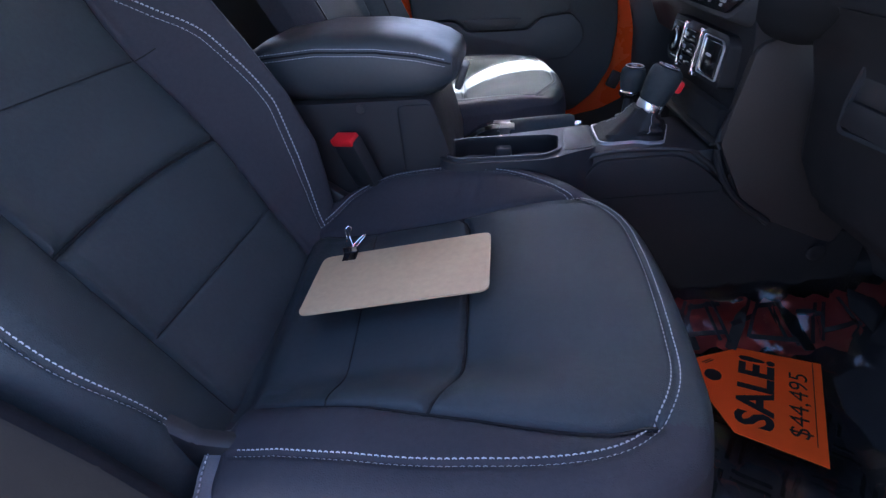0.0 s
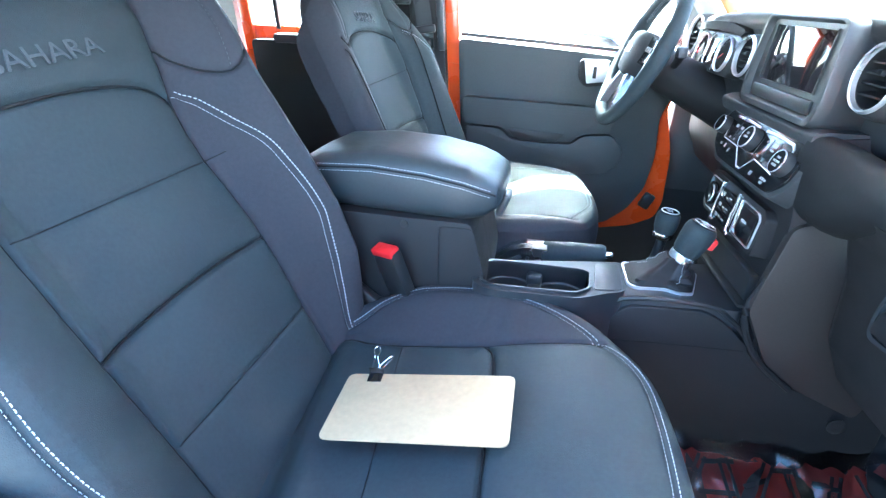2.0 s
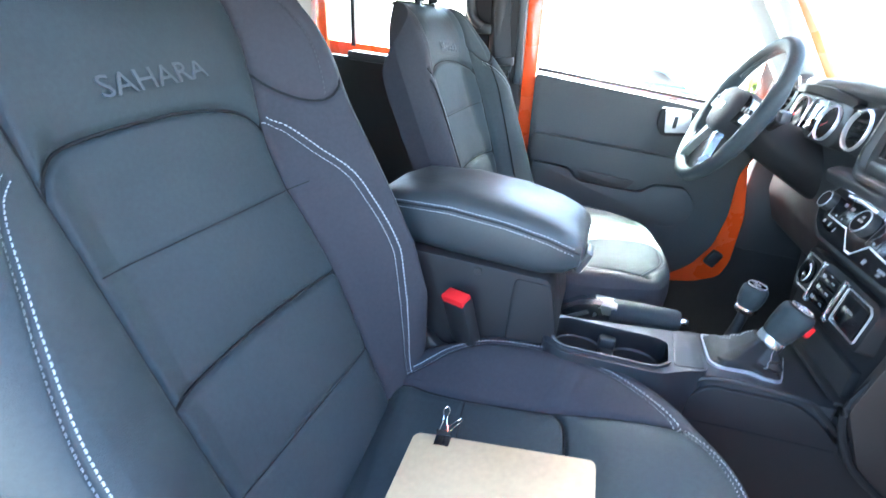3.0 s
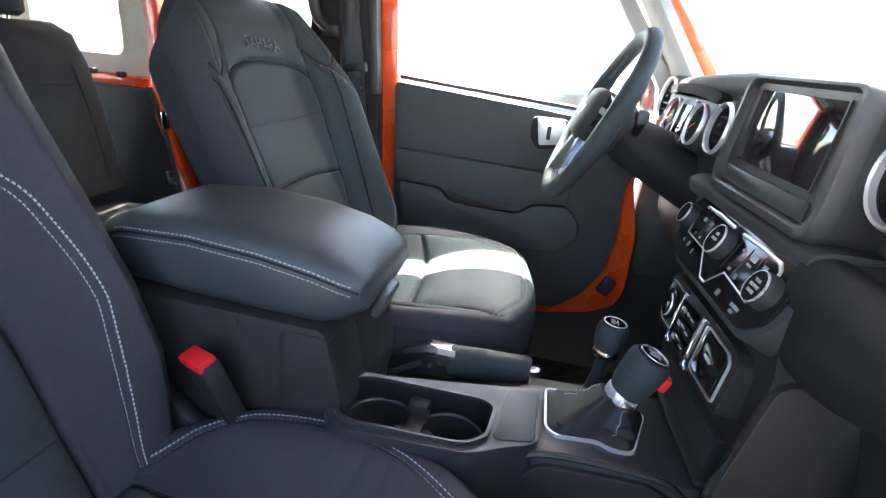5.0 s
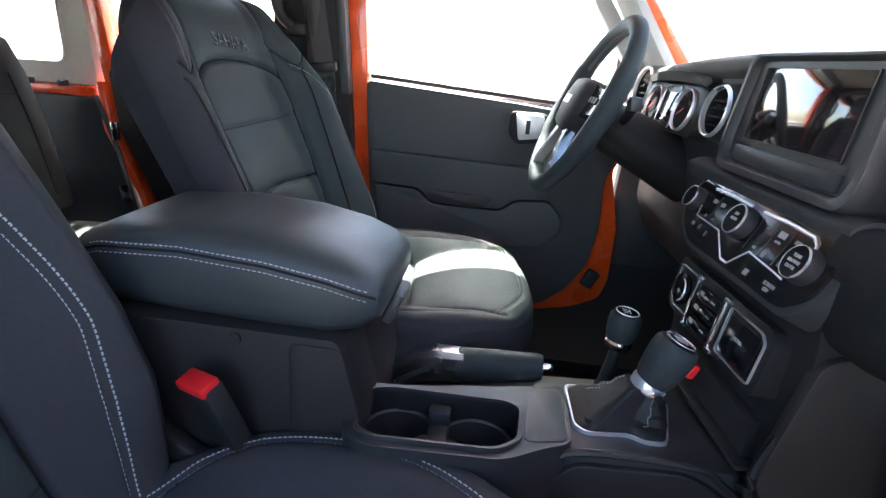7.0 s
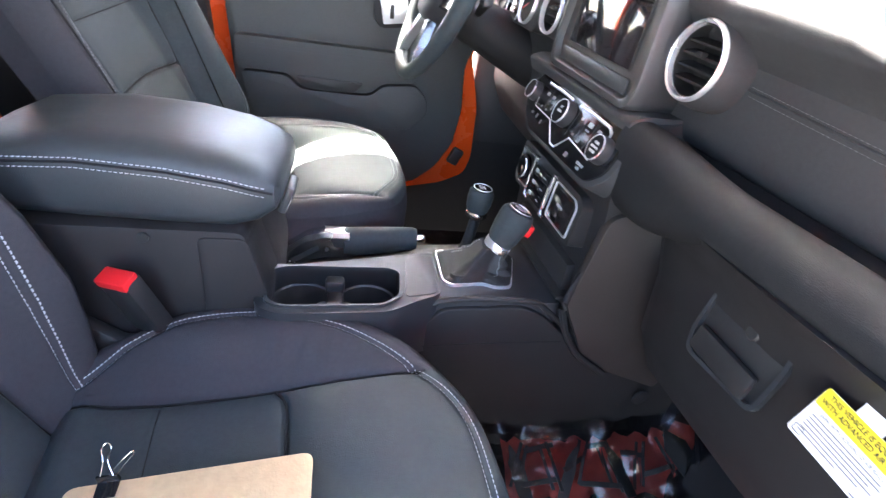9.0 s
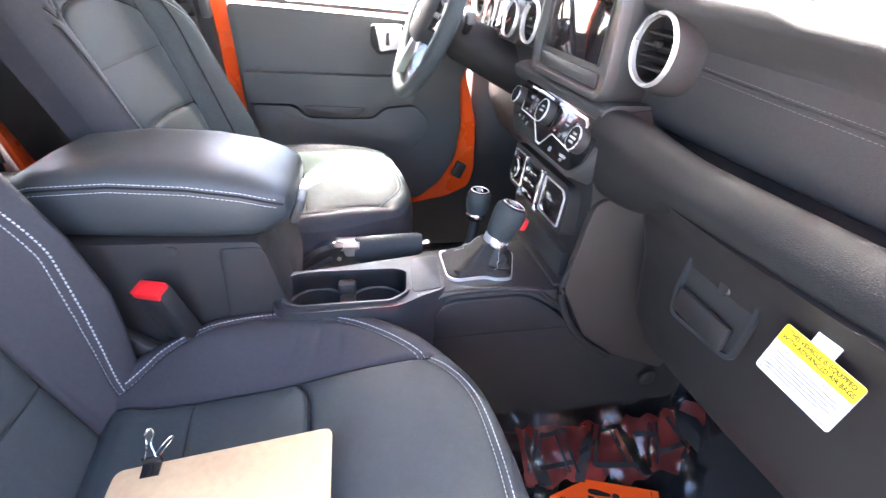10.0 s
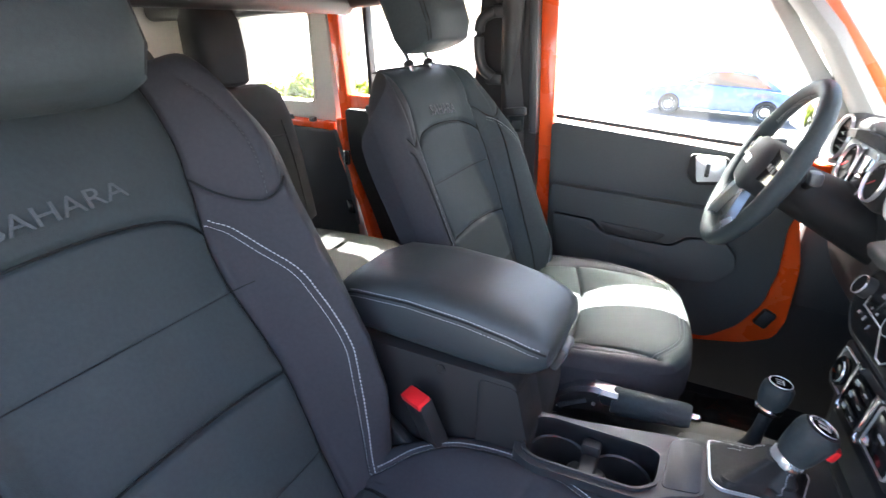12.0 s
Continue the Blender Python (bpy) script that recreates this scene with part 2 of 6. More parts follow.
def text(name, body, size, m, mat, parent=None, label="", bold=0.0, stretch=1.0, depth=0.0004):
    """Flat lettering in the built-in font, as a mesh, in the x-y plane of the pose m, centred."""
    cu = bpy.data.curves.new(name, "FONT")
    cu.body, cu.size, cu.align_x, cu.align_y, cu.offset, cu.extrude = body, size, "CENTER", "CENTER", bold, depth
    cu.resolution_u = 3
    tmp = bpy.data.objects.new(name, cu)
    me = bpy.data.meshes.new_from_object(tmp)
    bpy.data.objects.remove(tmp)
    me.transform(m @ Matrix.Diagonal((stretch, 1, 1, 1)))
    me.materials.append(mat)
    return part(name, me, mat, parent, label)


def facing(at, out, up=(0, 0, 1)):
    """A pose whose z looks out of a face and whose y points up it."""
    z = Vector(out).normalized()
    x = Vector(up).cross(z).normalized()
    y = z.cross(x)
    m = Matrix((x, y, z)).transposed().to_4x4()
    m.translation = Vector(at)
    return m

# ---- front seats ----


def near(lines, X, Y):
    """The least distance from points to any of some lines."""
    best = np.full(X.shape, 9.0)
    for line in lines:
        for (ax, ay), (bx, by) in zip(line[:-1], line[1:]):
            dx, dy = bx - ax, by - ay
            t = np.clip(((X - ax) * dx + (Y - ay) * dy) / (dx * dx + dy * dy + 1e-12), 0, 1)
            best = np.minimum(best, np.hypot(X - ax - t * dx, Y - ay - t * dy))
    return best


def both(line):
    return [line, [(-a, b) for a, b in line]]


def bell(x, mid, wide):
    return np.exp(-(((x - mid) / wide) ** 2))


def ease(x, a, b):
    t = np.clip((x - a) / (b - a), 0, 1)
    return t * t * (3 - 2 * t)


# Seams of the backrest, across and up from the crease.
PANEL_SIDE = [tuple(p) for p in smooth_line([(0.238, 0.71), (0.237, 0.62), (0.234, 0.54), (0.230, 0.475), (0.217, 0.37), (0.200, 0.21), (0.188, 0.06), (0.18, -0.08)], 5)]
PANEL_OUT = [tuple(p) for p in smooth_line([(0.218, 0.71), (0.216, 0.62), (0.212, 0.54), (0.208, 0.475), (0.205, 0.37), (0.197, 0.21), (0.187, 0.06), (0.18, -0.08)], 5)]
ARCH = [tuple(p) for p in smooth_line([(-0.238, 0.440), (-0.214, 0.468), (-0.16, 0.488), (0, 0.497), (0.14, 0.49), (0.200, 0.476), (0.227, 0.452)], 5)]
LOWER = [tuple(p) for p in smooth_line([(-0.228, 0.203), (-0.12, 0.212), (0, 0.216), (0.1, 0.214), (0.200, 0.208)], 4)]
THIN_UP = [(-0.234, 0.357), (0.214, 0.357)]
THIN_LOW = [(-0.215, 0.07), (0.188, 0.07)]
SHOULDER = [tuple(p) for p in smooth_line([(0.234, 0.535), (0.258, 0.500), (0.285, 0.472), (0.310, 0.463), (0.340, 0.483)], 5)]
SHOULDER_EDGE = [tuple(p) for p in smooth_line([(0.309, 0.464), (0.313, 0.545), (0.304, 0.61), (0.284, 0.668)], 5)]
TWIN = [tuple(p) for p in smooth_line([(0.212, 0.468), (0.235, 0.446), (0.254, 0.405), (0.272, 0.34), (0.286, 0.24), (0.284, 0.14), (0.264, 0.05), (0.236, -0.05)], 10)]
TWIN_IN = [tuple(p) for p in smooth_line([(0.232, 0.468), (0.256, 0.440), (0.272, 0.392), (0.281, 0.345), (0.275, 0.290), (0.265, 0.215), (0.257, 0.15), (0.252, 0.109), (0.247, 0.047), (0.237, -0.05)], 10)]


def drawn_in(line):
    """The upper part of a seam on the inner side, drawn towards the seat's middle."""
    return [(a - 0.042 * float(ease(np.array(b), 0.18, 0.44)) * float(ease(np.array(a), 0.02, 0.20)), b) for a, b in line]


PANEL_SIDE, TWIN_IN, ARCH, SHOULDER_IN, SHOULDER_EDGE_IN = (drawn_in(line) for line in (PANEL_SIDE, TWIN_IN, ARCH, SHOULDER, SHOULDER_EDGE))
TWINS = [TWIN_IN, [(-1.28 * a, b) for a, b in TWIN]]


PANEL_SIDES = [PANEL_SIDE, [(-1.15 * a, b) for a, b in PANEL_OUT]]
YOKES = [SHOULDER_IN, [(-0.244, 0.560)] + [(-a, b) for a, b in SHOULDER]]


def half_width(V, U=-1.0):
    """Half the backrest's width; the side towards the middle of the car is slimmer low down."""
    return 0.372 - 0.012 * ease(-V, -0.1, 0.08) - 0.05 * ease(V, 0.52, 0.71) - np.where(U > 0, 0.034 - 0.018 * ease(V, 0.15, 0.50), -0.030 + 0.010 * ease(V, 0.38, 0.5))


def back_height(U, V, proud=1.0):
    """How far the backrest's face stands out of its plane."""
    half = half_width(V, U)
    a = np.clip(np.abs(U) / half, 0, 1)
    inner = (0.5 * ease(U, 0.195, 0.292) + 0.5 * np.clip((U - 0.202) / 0.084, 0, 1)) * np.interp(V, [-0.08, 0.0, 0.05, 0.11, 0.2, 0.3, 0.36, 0.42, 0.5, 0.6], [0.035, 0.055, 0.078, 0.102, 0.114, 0.108, 0.102, 0.096, 0.086, 0.068])
    side = (0.45 * ease(np.abs(U), 0.185, 0.345) + 0.55 * np.clip((np.abs(U) - 0.19) / 0.155, 0, 1)) * (0.105 - 0.072 * ease(V, 0.36, 0.60) - 0.03 * ease(-V, -0.06, 0.06))
    side = np.where(U > 0, inner * proud, side * (0.57 if proud == 1 else 0.8))
    roll = -0.10 * (1 - np.sqrt(np.clip(1 - a ** np.where(U > 0, 11, 20), 0, 1)))
    b = np.clip((V - 0.50) / 0.215, 0, 1)
    crown = -0.06 * (1 - np.sqrt(np.clip(1 - b**5, 0, 1))) - 0.012 * ease(V, 0.5, 0.7)
    w = side + roll + crown + 0.024 * (0.35 + 0.65 * proud) * ease(V, 0.42, 0.60) - 0.012 * bell(V, 0.40, 0.16) * (1 - ease(np.abs(U), 0.16, 0.24))
    deep = near(PANEL_SIDES + [ARCH, LOWER], U, V)
    yoke = near(YOKES, U, V)
    fine = near([THIN_UP, THIN_LOW, SHOULDER_EDGE_IN, [(-a, b) for a, b in SHOULDER_EDGE]] + ([FLANK] if proud < 1 else []), U, V)
    twin = near(TWINS, U, V)
    w = w - 0.0085 * np.exp(-((deep / 0.0040) ** 2)) - 0.009 * (0.5 + 0.5 * proud) * np.exp(-deep / 0.017)
    w = w - 0.0045 * np.exp(-((yoke / 0.0032) ** 2)) - 0.0045 * np.exp(-yoke / 0.016) * (1 - 0.7 * ease(np.abs(U), 0.26, 0.33))
    w = w - 0.002 * np.exp(-((fine / 0.0028) ** 2)) - 0.0015 * np.exp(-fine / 0.012)
    return w - 0.003 * np.exp(-((twin / 0.003) ** 2)) - 0.002 * np.exp(-twin / 0.012)


FLANK = [tuple(p) for p in smooth_line([(0.305, 0.455), (0.292, 0.435), (0.282, 0.36), (0.274, 0.25), (0.262, 0.1), (0.252, -0.05)], 6)]


# Seams of the cushion, forward from the crease and across (towards the middle of the car: plus).
C_IN = [tuple(p) for p in smooth_line([(-0.050, 0.190), (0.020, 0.180), (0.110, 0.170), (0.225, 0.168), (0.310, 0.170), (0.380, 0.172), (0.445, 0.178)], 5)]
C_OUT = [tuple(p) for p in smooth_line([(-0.030, -0.205), (0.110, -0.243), (0.250, -0.270), (0.350, -0.280), (0.405, -0.268)], 5)]
C_CROSS = [tuple(p) for p in smooth_line([(0.252, 0.168), (0.264, 0.145), (0.262, 0.08), (0.245, -0.09), (0.235, -0.17), (0.205, -0.263)], 6)]
C_THIN = [(0.105, 0.16), (0.100, -0.10), (0.093, -0.241)]
C_TWIN = [tuple(p) for p in smooth_line([(-0.045, 0.196), (-0.000, 0.204), (0.075, 0.240), (0.145, 0.263), (0.215, 0.270), (0.290, 0.262), (0.360, 0.236), (0.432, 0.180), (0.476, 0.10), (0.478, 0.0), (0.458, -0.14), (0.436, -0.225), (0.395, -0.280), (0.340, -0.308), (0.250, -0.320), (0.150, -0.316), (-0.000, -0.29)], 10)]


def cushion_height(P, Q):
    """How far the cushion's top stands over its plane."""
    deep = near([C_IN, C_OUT, C_CROSS], P, Q)
    fine = near([C_THIN], P, Q)
    twin = near([C_TWIN], P, Q)
    h = np.interp(P, [-0.06, 0.0, 0.06, 0.14, 0.25, 0.35, 0.45], [0.018, 0.034, 0.046, 0.050, 0.044, 0.030, 0.016]) * ease(np.abs(Q), 0.155, 0.26)
    h = h + 0.016 * bell(P, 0.37, 0.11) * (1 - ease(np.abs(Q), 0.1, 0.3)) - 0.006 * bell(P, 0.02, 0.08) - 0.030 * ease(-P, 0.002, 0.05) + 0.004 * bell(P, 0.012, 0.014) * (np.abs(Q) < 0.19)
    h = h - 0.0075 * np.exp(-((deep / 0.0034) ** 2)) - 0.010 * np.exp(-deep / 0.022)
    h = h - 0.0018 * np.exp(-((fine / 0.0028) ** 2)) - 0.0015 * np.exp(-fine / 0.012)
    h = h - 0.003 * np.exp(-((twin / 0.003) ** 2)) - 0.002 * np.exp(-twin / 0.012)
    # creases in the soft inner bolster
    for p0, lean, deepness in ((0.27, 0.6, 0.0022), (0.30, 0.45, 0.0030), (0.33, 0.3, 0.0020)):
        h = h - deepness * bell(P - lean * (Q - 0.24), p0, 0.006) * bell(Q, 0.215, 0.03)
    return h


def inside_line(line, A, B):
    """Whether a point lies to the middle of a side seam that runs along B."""
    bs = np.array([q[1] for q in line])
    order = np.argsort(bs)
    return np.abs(A) < np.interp(B, bs[order], np.array([q[0] for q in line])[order])


def grid_faces(nu, nv):
    i, j = np.meshgrid(np.arange(nu - 1), np.arange(nv - 1), indexing="ij")
    a = (i * nv + j).ravel()
    return np.stack([a, a + nv, a + nv + 1, a + 1], 1)


def split_parts(verts, faces, region, names, mats, parent, labels):
    """The faces of one skin, shared out to the panels that it is sewn from."""
    for k, name in enumerate(names):
        f = faces[region == k]
        if not len(f):
            continue
        used, back = np.unique(f, return_inverse=True)
        part(name, mesh_of(name, verts[used], back.reshape(f.shape), mats[k], angle=70), None, parent, labels[k])


def stitches(lines, place, offset, parent, long=0.0042, gap=0.0062, wide=0.0011, mat=STITCH, name="stitching"):
    """Short threads along lines on a surface; place: from rows of flat coordinates and lifts to surface points."""
    flat, lift = [], []
    for line in lines:
        p = np.array(line)
        step = np.r_[0, np.cumsum(np.hypot(*np.diff(p, axis=0).T))]
        mids = np.arange(gap, step[-1] - gap, gap)
        q = [np.stack([np.interp(mids + d, step, p[:, 0]), np.interp(mids + d, step, p[:, 1])], 1) for d in (-long / 2, 0, long / 2)]
        t = q[2] - q[0]
        t = t / (np.linalg.norm(t, axis=1, keepdims=True) + 1e-9)
        n = np.stack([-t[:, 1], t[:, 0]], 1)
        for side in offset:
            six = [c + n * (side + k * wide / 2) for c in q for k in (-1, 1)]
            flat.append(np.stack(six, 1).reshape(-1, 2))
            lift.append(np.tile([0.0009, 0.0009, 0.0019, 0.0019, 0.0009, 0.0009], len(mids)))
    flat, lift = np.concatenate(flat), np.concatenate(lift)
    k = np.arange(0, len(flat), 6)[:, None]
    faces = np.concatenate([k + [0, 1, 3, 2], k + [2, 3, 5, 4]])
    ob = part(name, mesh_of(name, place(flat[:, 0], flat[:, 1], lift), faces, mat), None, parent, "pale grey contrast stitching" if mat is STITCH else "")
    ob["kind"] = "stuff"
    return ob


def front_seat(name, label, mid, wide, tall, way, crease, recline, fold, rise, fine, head_up, head_out, proud=1.0, depth=1.0, top=1.0, broad=1.0, skew=0.0, head_side=0.0, head_wide=None):
    """mid: its middle across the car; wide: width factor; way: +1 where the car's middle lies at higher y;
    crease, fold: foot of the backrest's plane and of the cushion's; recline and rise: their degrees; broad: the cushion's width factor; skew: how far its outer side leads."""
    seat = thing(name, label, "seat", "front seats")
    c, s = math.cos(radians(recline)), math.sin(radians(recline))
    up, out = np.array([-s, 0, c]), np.array([c, 0, s])
    base = np.array([crease[0], mid, crease[1]])
    across = np.array([0, way * wide, 0])

    def rise_to(v):
        """Height up the backrest, with the part over the arch shortened by the factor top."""
        return np.where(np.asarray(v) > 0.5, 0.5 + (np.asarray(v) - 0.5) * top, v)

    def on_back(u, v, lift=0.0):
        return base + np.outer(u, across) + np.outer(rise_to(v), up * tall) + np.outer(back_height(u, v, proud) + lift, out)

    # backrest: face, rolled edges, sides and back
    nu, nv = int(0.66 / fine), int(0.80 / fine)
    q = np.linspace(-1, 1, nu)
    a = np.sign(q) * (1 - (1 - np.abs(q)) ** 1.25)
    V1 = np.linspace(-0.115, 0.7149, nv)
    A, V = np.meshgrid(a, V1, indexing="ij")
    half = half_width(V, A)
    b = np.clip((V - 0.50) / 0.215, 0, 1)
    U = A * half * (1 - (0.12 * b**6 if top == 1 else 0.36 * b**3))
    W = back_height(U, V, proud)
    pts = base + U[..., None] * across + rise_to(V)[..., None] * up * tall + W[..., None] * out
    faces = grid_faces(nu, nv)
    fu, fv = U.ravel()[faces].mean(1), V.ravel()[faces].mean(1)
    arch = np.interp(np.abs(fu), [p[0] for p in ARCH if p[0] >= 0], [p[1] for p in ARCH if p[0] >= 0])
    low = np.interp(np.abs(fu), [p[0] for p in LOWER if p[0] >= 0], [p[1] for p in LOWER if p[0] >= 0])
    mid_panel = np.where(fu > 0, inside_line(PANEL_SIDE, fu, fv), inside_line([(1.15 * a, b) for a, b in PANEL_OUT], fu, fv))
    region = np.where(mid_panel, np.where(fv > arch, 0, np.where(fv > low, 1, 2)), np.where(fv > np.where(fu > 0, np.interp(fu, [p[0] for p in SHOULDER_IN], [p[1] for p in SHOULDER_IN]), np.interp(-fu, [p[0] for p in SHOULDER], [p[1] for p in SHOULDER])), 4, 3))
    region = np.where((region >= 3) & (fu < 0), region + 2, region)
    split_parts(pts.reshape(-1, 3), faces, region, ["upper_panel", "centre_panel", "lower_panel", "bolster", "shoulder_panel", "bolster", "shoulder_panel"],
                [LEATHER, LEATHER, LEATHER, LEATHER_SIDE, LEATHER_SIDE, LEATHER, LEATHER], seat, [""] * 7)
    rim = np.concatenate([pts[0, :, :], pts[1:, -1, :], pts[-1, ::-1, :][1:]])
    rim_uv = np.concatenate([np.stack([U[0], V[0]], 1), np.stack([U[1:, -1], V[1:, -1]], 1), np.stack([U[-1, ::-1], V[-1, ::-1]], 1)[1:]])
    rings = [rim]
    for back, pull in ((0.008, 1.0), (0.028, 0.985), (0.042, 0.94), (0.046, 0.86)):
        flat = base + rim_uv[:, :1] * across * pull + (0.3 + (rise_to(rim_uv[:, 1:]) - 0.3) * (1 - (1 - pull) * 0.6)) * up * tall
        rings.append(flat + out * (-0.055 - back) * depth)
    # Passenger's shell: the shade on its flank is put into the darker vinyl.
    part("back_shell", loft(rings, closed_ring=False), LEATHER_SIDE if proud < 1 else SHADED_VINYL, seat, "black vinyl back shell")
    part("back_cover", mesh_of("back_cover", rings[-1], [tuple(range(len(rim)))], LEATHER_SIDE), None, seat)
    stitches(TWINS, on_back, (-0.0038, 0.0038), seat)
    stitches([SHOULDER_EDGE_IN, [(-a, b) for a, b in SHOULDER_EDGE]], on_back, (0.004,), seat, 0.004, 0.0075, 0.0011, STITCH_DARK)
    # Near-black tubes in the grooves darken the seam lines.
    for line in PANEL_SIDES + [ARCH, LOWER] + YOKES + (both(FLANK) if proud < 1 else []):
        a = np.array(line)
        part("seam", tube(on_back(a[:, 0], a[:, 1], 0.0042), 0.0017, 6), NEAR_BLACK, seat)
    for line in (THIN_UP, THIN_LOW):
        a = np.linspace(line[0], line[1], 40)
        part("thin_seam", tube(on_back(a[:, 0], a[:, 1], 0.0012), 0.0009, 6), NEAR_BLACK, seat)
    me_base = on_back(np.array([-0.022]), np.array([0.536]), 0.0022)[0]
    m = Matrix((Vector((0, 1, 0)), Vector(up), Vector(out))).transposed().to_4x4()
    m = m @ pose(0, 0, 0, 0, 0, 4 * way)
    m.translation = Vector(me_base)
    text("embroidered_lettering", "SAHARA", 0.034, m, BADGE, seat, "raised grey embroidered lettering", 0.0, 1.5 * wide, 0.0010)

    # cushion
    cr, sr = math.cos(radians(rise)), math.sin(radians(rise))
    ahead, above = np.array([cr, 0, sr]), np.array([-sr, 0, cr])
    foot = np.array([fold[0], mid, fold[1]])
    across = np.array([-skew, way * broad, 0])

    def on_cushion(p, q, lift=0.0):
        return foot + np.outer(p, ahead) + np.outer(q, across) + np.outer(cushion_height(p, q) + lift, above)

    loop = smooth_line([(-0.060, 0.238), (0.060, 0.270), (0.140, 0.300), (0.220, 0.308), (0.300, 0.298), (0.380, 0.272), (0.455, 0.212), (0.496, 0.12), (0.500, 0.0), (0.482, -0.15), (0.458, -0.25), (0.422, -0.31), (0.355, -0.342), (0.220, -0.355), (0.080, -0.35), (-0.060, -0.33)], 16)
    step = np.r_[0, np.cumsum(np.hypot(*np.diff(loop, axis=0).T))]
    n_loop = int(step[-1] / (fine * 1.6))
    loop = np.stack([np.interp(np.linspace(0, step[-1], n_loop), step, loop[:, k]) for k in (0, 1)], 1)
    n_in = int(0.36 / fine)
    f = np.linspace(0, 1, n_in)
    spine = np.stack([np.clip(loop[:, 0], -0.06, 0.20) * 0.9, np.zeros(n_loop)], 1)
    PQ = spine[:, None, :] + (loop - spine)[:, None, :] * f[None, :, None]
    P, Q = PQ[..., 0], PQ[..., 1]
    H = cushion_height(P, Q) - 0.030 * (1 - np.sqrt(np.clip(1 - f[None, :] ** 20, 0, 1)))
    pts = foot + P[..., None] * ahead + Q[..., None] * across + H[..., None] * above
    faces = grid_faces(n_loop, n_in)
    fp, fq = P.ravel()[faces].mean(1), Q.ravel()[faces].mean(1)
    inner = fq < np.interp(fp, [p[0] for p in C_IN], [p[1] for p in C_IN])
    outer = fq > np.interp(fp, [p[0] for p in C_OUT], [p[1] for p in C_OUT])
    cross_p = np.interp(-fq, [-p[1] for p in C_CROSS], [p[0] for p in C_CROSS])
    region = np.where(inner & outer, np.where(fp > cross_p, 1, 0), np.where(fq > 0, 2, 3))
    split_parts(pts.reshape(-1, 3), faces, region, ["rear_cushion_panel", "front_cushion_panel", "cushion_bolster", "cushion_bolster"], [LEATHER, LEATHER, LEATHER_SIDE, LEATHER_SIDE], seat, [""] * 4)
    rim = pts[:, -1, :]
    rings = [rim]
    for drop, grow in ((0.03, 1.0), (0.075, 0.975), (0.11, 0.92), (0.125, 0.88)):
        ring = foot + (0.2 + (loop[:, :1] - 0.2) * grow) * ahead + loop[:, 1:] * grow * across + above * (-0.03 - drop)
        rings.append(ring)
    part("cushion_skirt", loft(rings, closed_ring=False), LEATHER_SIDE, seat)
    stitches([[tuple(p) for p in C_TWIN]], on_cushion, (-0.0038, 0.0038), seat)
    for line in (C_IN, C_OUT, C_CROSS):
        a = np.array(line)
        part("seam", tube(on_cushion(a[:, 0], a[:, 1], 0.0042), 0.0017, 6), NEAR_BLACK, seat)
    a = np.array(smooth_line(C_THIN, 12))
    part("thin_seam", tube(on_cushion(a[:, 0], a[:, 1], 0.0012), 0.0009, 6), NEAR_BLACK, seat)
    # plastic base and slide rails
    x0, z0 = fold[0] - 0.06, fold[1] + 0.03
    lo = max(0.02, z0 - 0.21)
    part("seat_base", prism([(x0 - 0.12, z0 - 0.085), (x0 + 0.38, z0 - 0.07), (x0 + 0.40, z0 - 0.10), (x0 + 0.30, z0 - 0.15), (x0 - 0.10, z0 - 0.15)], "y", mid - 0.27 * wide, mid + 0.27 * wide, 0.012), PLASTIC, seat)
    for k in (-1, 1):
        part("slide_rail", box((0.42, 0.035, 0.075), (x0 + 0.12, mid + k * 0.2 * wide, lo + 0.035), bevel=0.006), PLASTIC_DARK, seat)
        part("side_shield", prism([(x0 - 0.17, z0 + 0.08), (x0 - 0.06, z0 + 0.09), (x0 + 0.06, z0 + 0.0), (x0 + 0.34, z0 - 0.02), (x0 + 0.36, z0 - 0.09), (x0 + 0.05, z0 - 0.12), (x0 - 0.16, z0 - 0.08)], "y",
                                   mid + k * 0.325 * wide - 0.012, mid + k * 0.325 * wide + 0.012, 0.008), PLASTIC_DARK, seat)
    # Shield plate over the lower flank; its near-black also puts the shade there.
    if proud == 1:
        part("outer_shield", prism([(-0.66, 0.50), (-0.515, 0.452), (-0.440, 0.382), (-0.402, 0.335), (-0.376, 0.295), (-0.372, 0.20), (-0.72, 0.18), (-0.74, 0.40)], "y", mid - 0.358, mid - 0.342, 0.006), SHIELD, seat, "black plastic side shield")
    # headrest on two posts
    hb = base + across * head_side + up * (0.785 * tall + head_up) + out * head_out
    across = np.array([0, way * wide, 0])
    rings = []
    for z, w, t, o in ((-0.085, 0.115, 0.036, 0.0), (-0.08, 0.128, 0.048, 0.0), (-0.05, 0.14, 0.060, 0.004), (0.02, 0.145, 0.062, 0.006), (0.075, 0.142, 0.056, 0.0), (0.105, 0.13, 0.042, -0.01), (0.115, 0.105, 0.022, -0.016)):
        ring = []
        for k in range(80):
            g = 2 * math.pi * k / 80
            cx, sx = math.cos(g), math.sin(g)
            ring.append(hb + across / wide * (head_wide or wide) * w * np.sign(cx) * abs(cx) ** 0.42 + out * (o + t * np.sign(sx) * abs(sx) ** 0.6) + up * z)
        rings.append(ring)
    head = part("headrest", loft(rings), LEATHER, seat)
    head.data.set_sharp_from_angle(angle=radians(80))
    for k in (7, 9, 31, 33):
        part("headrest_seam", tube([np.array(r[k]) + out * 0.0003 for r in rings[1:-1]], 0.0011, 5), NEAR_BLACK, head)
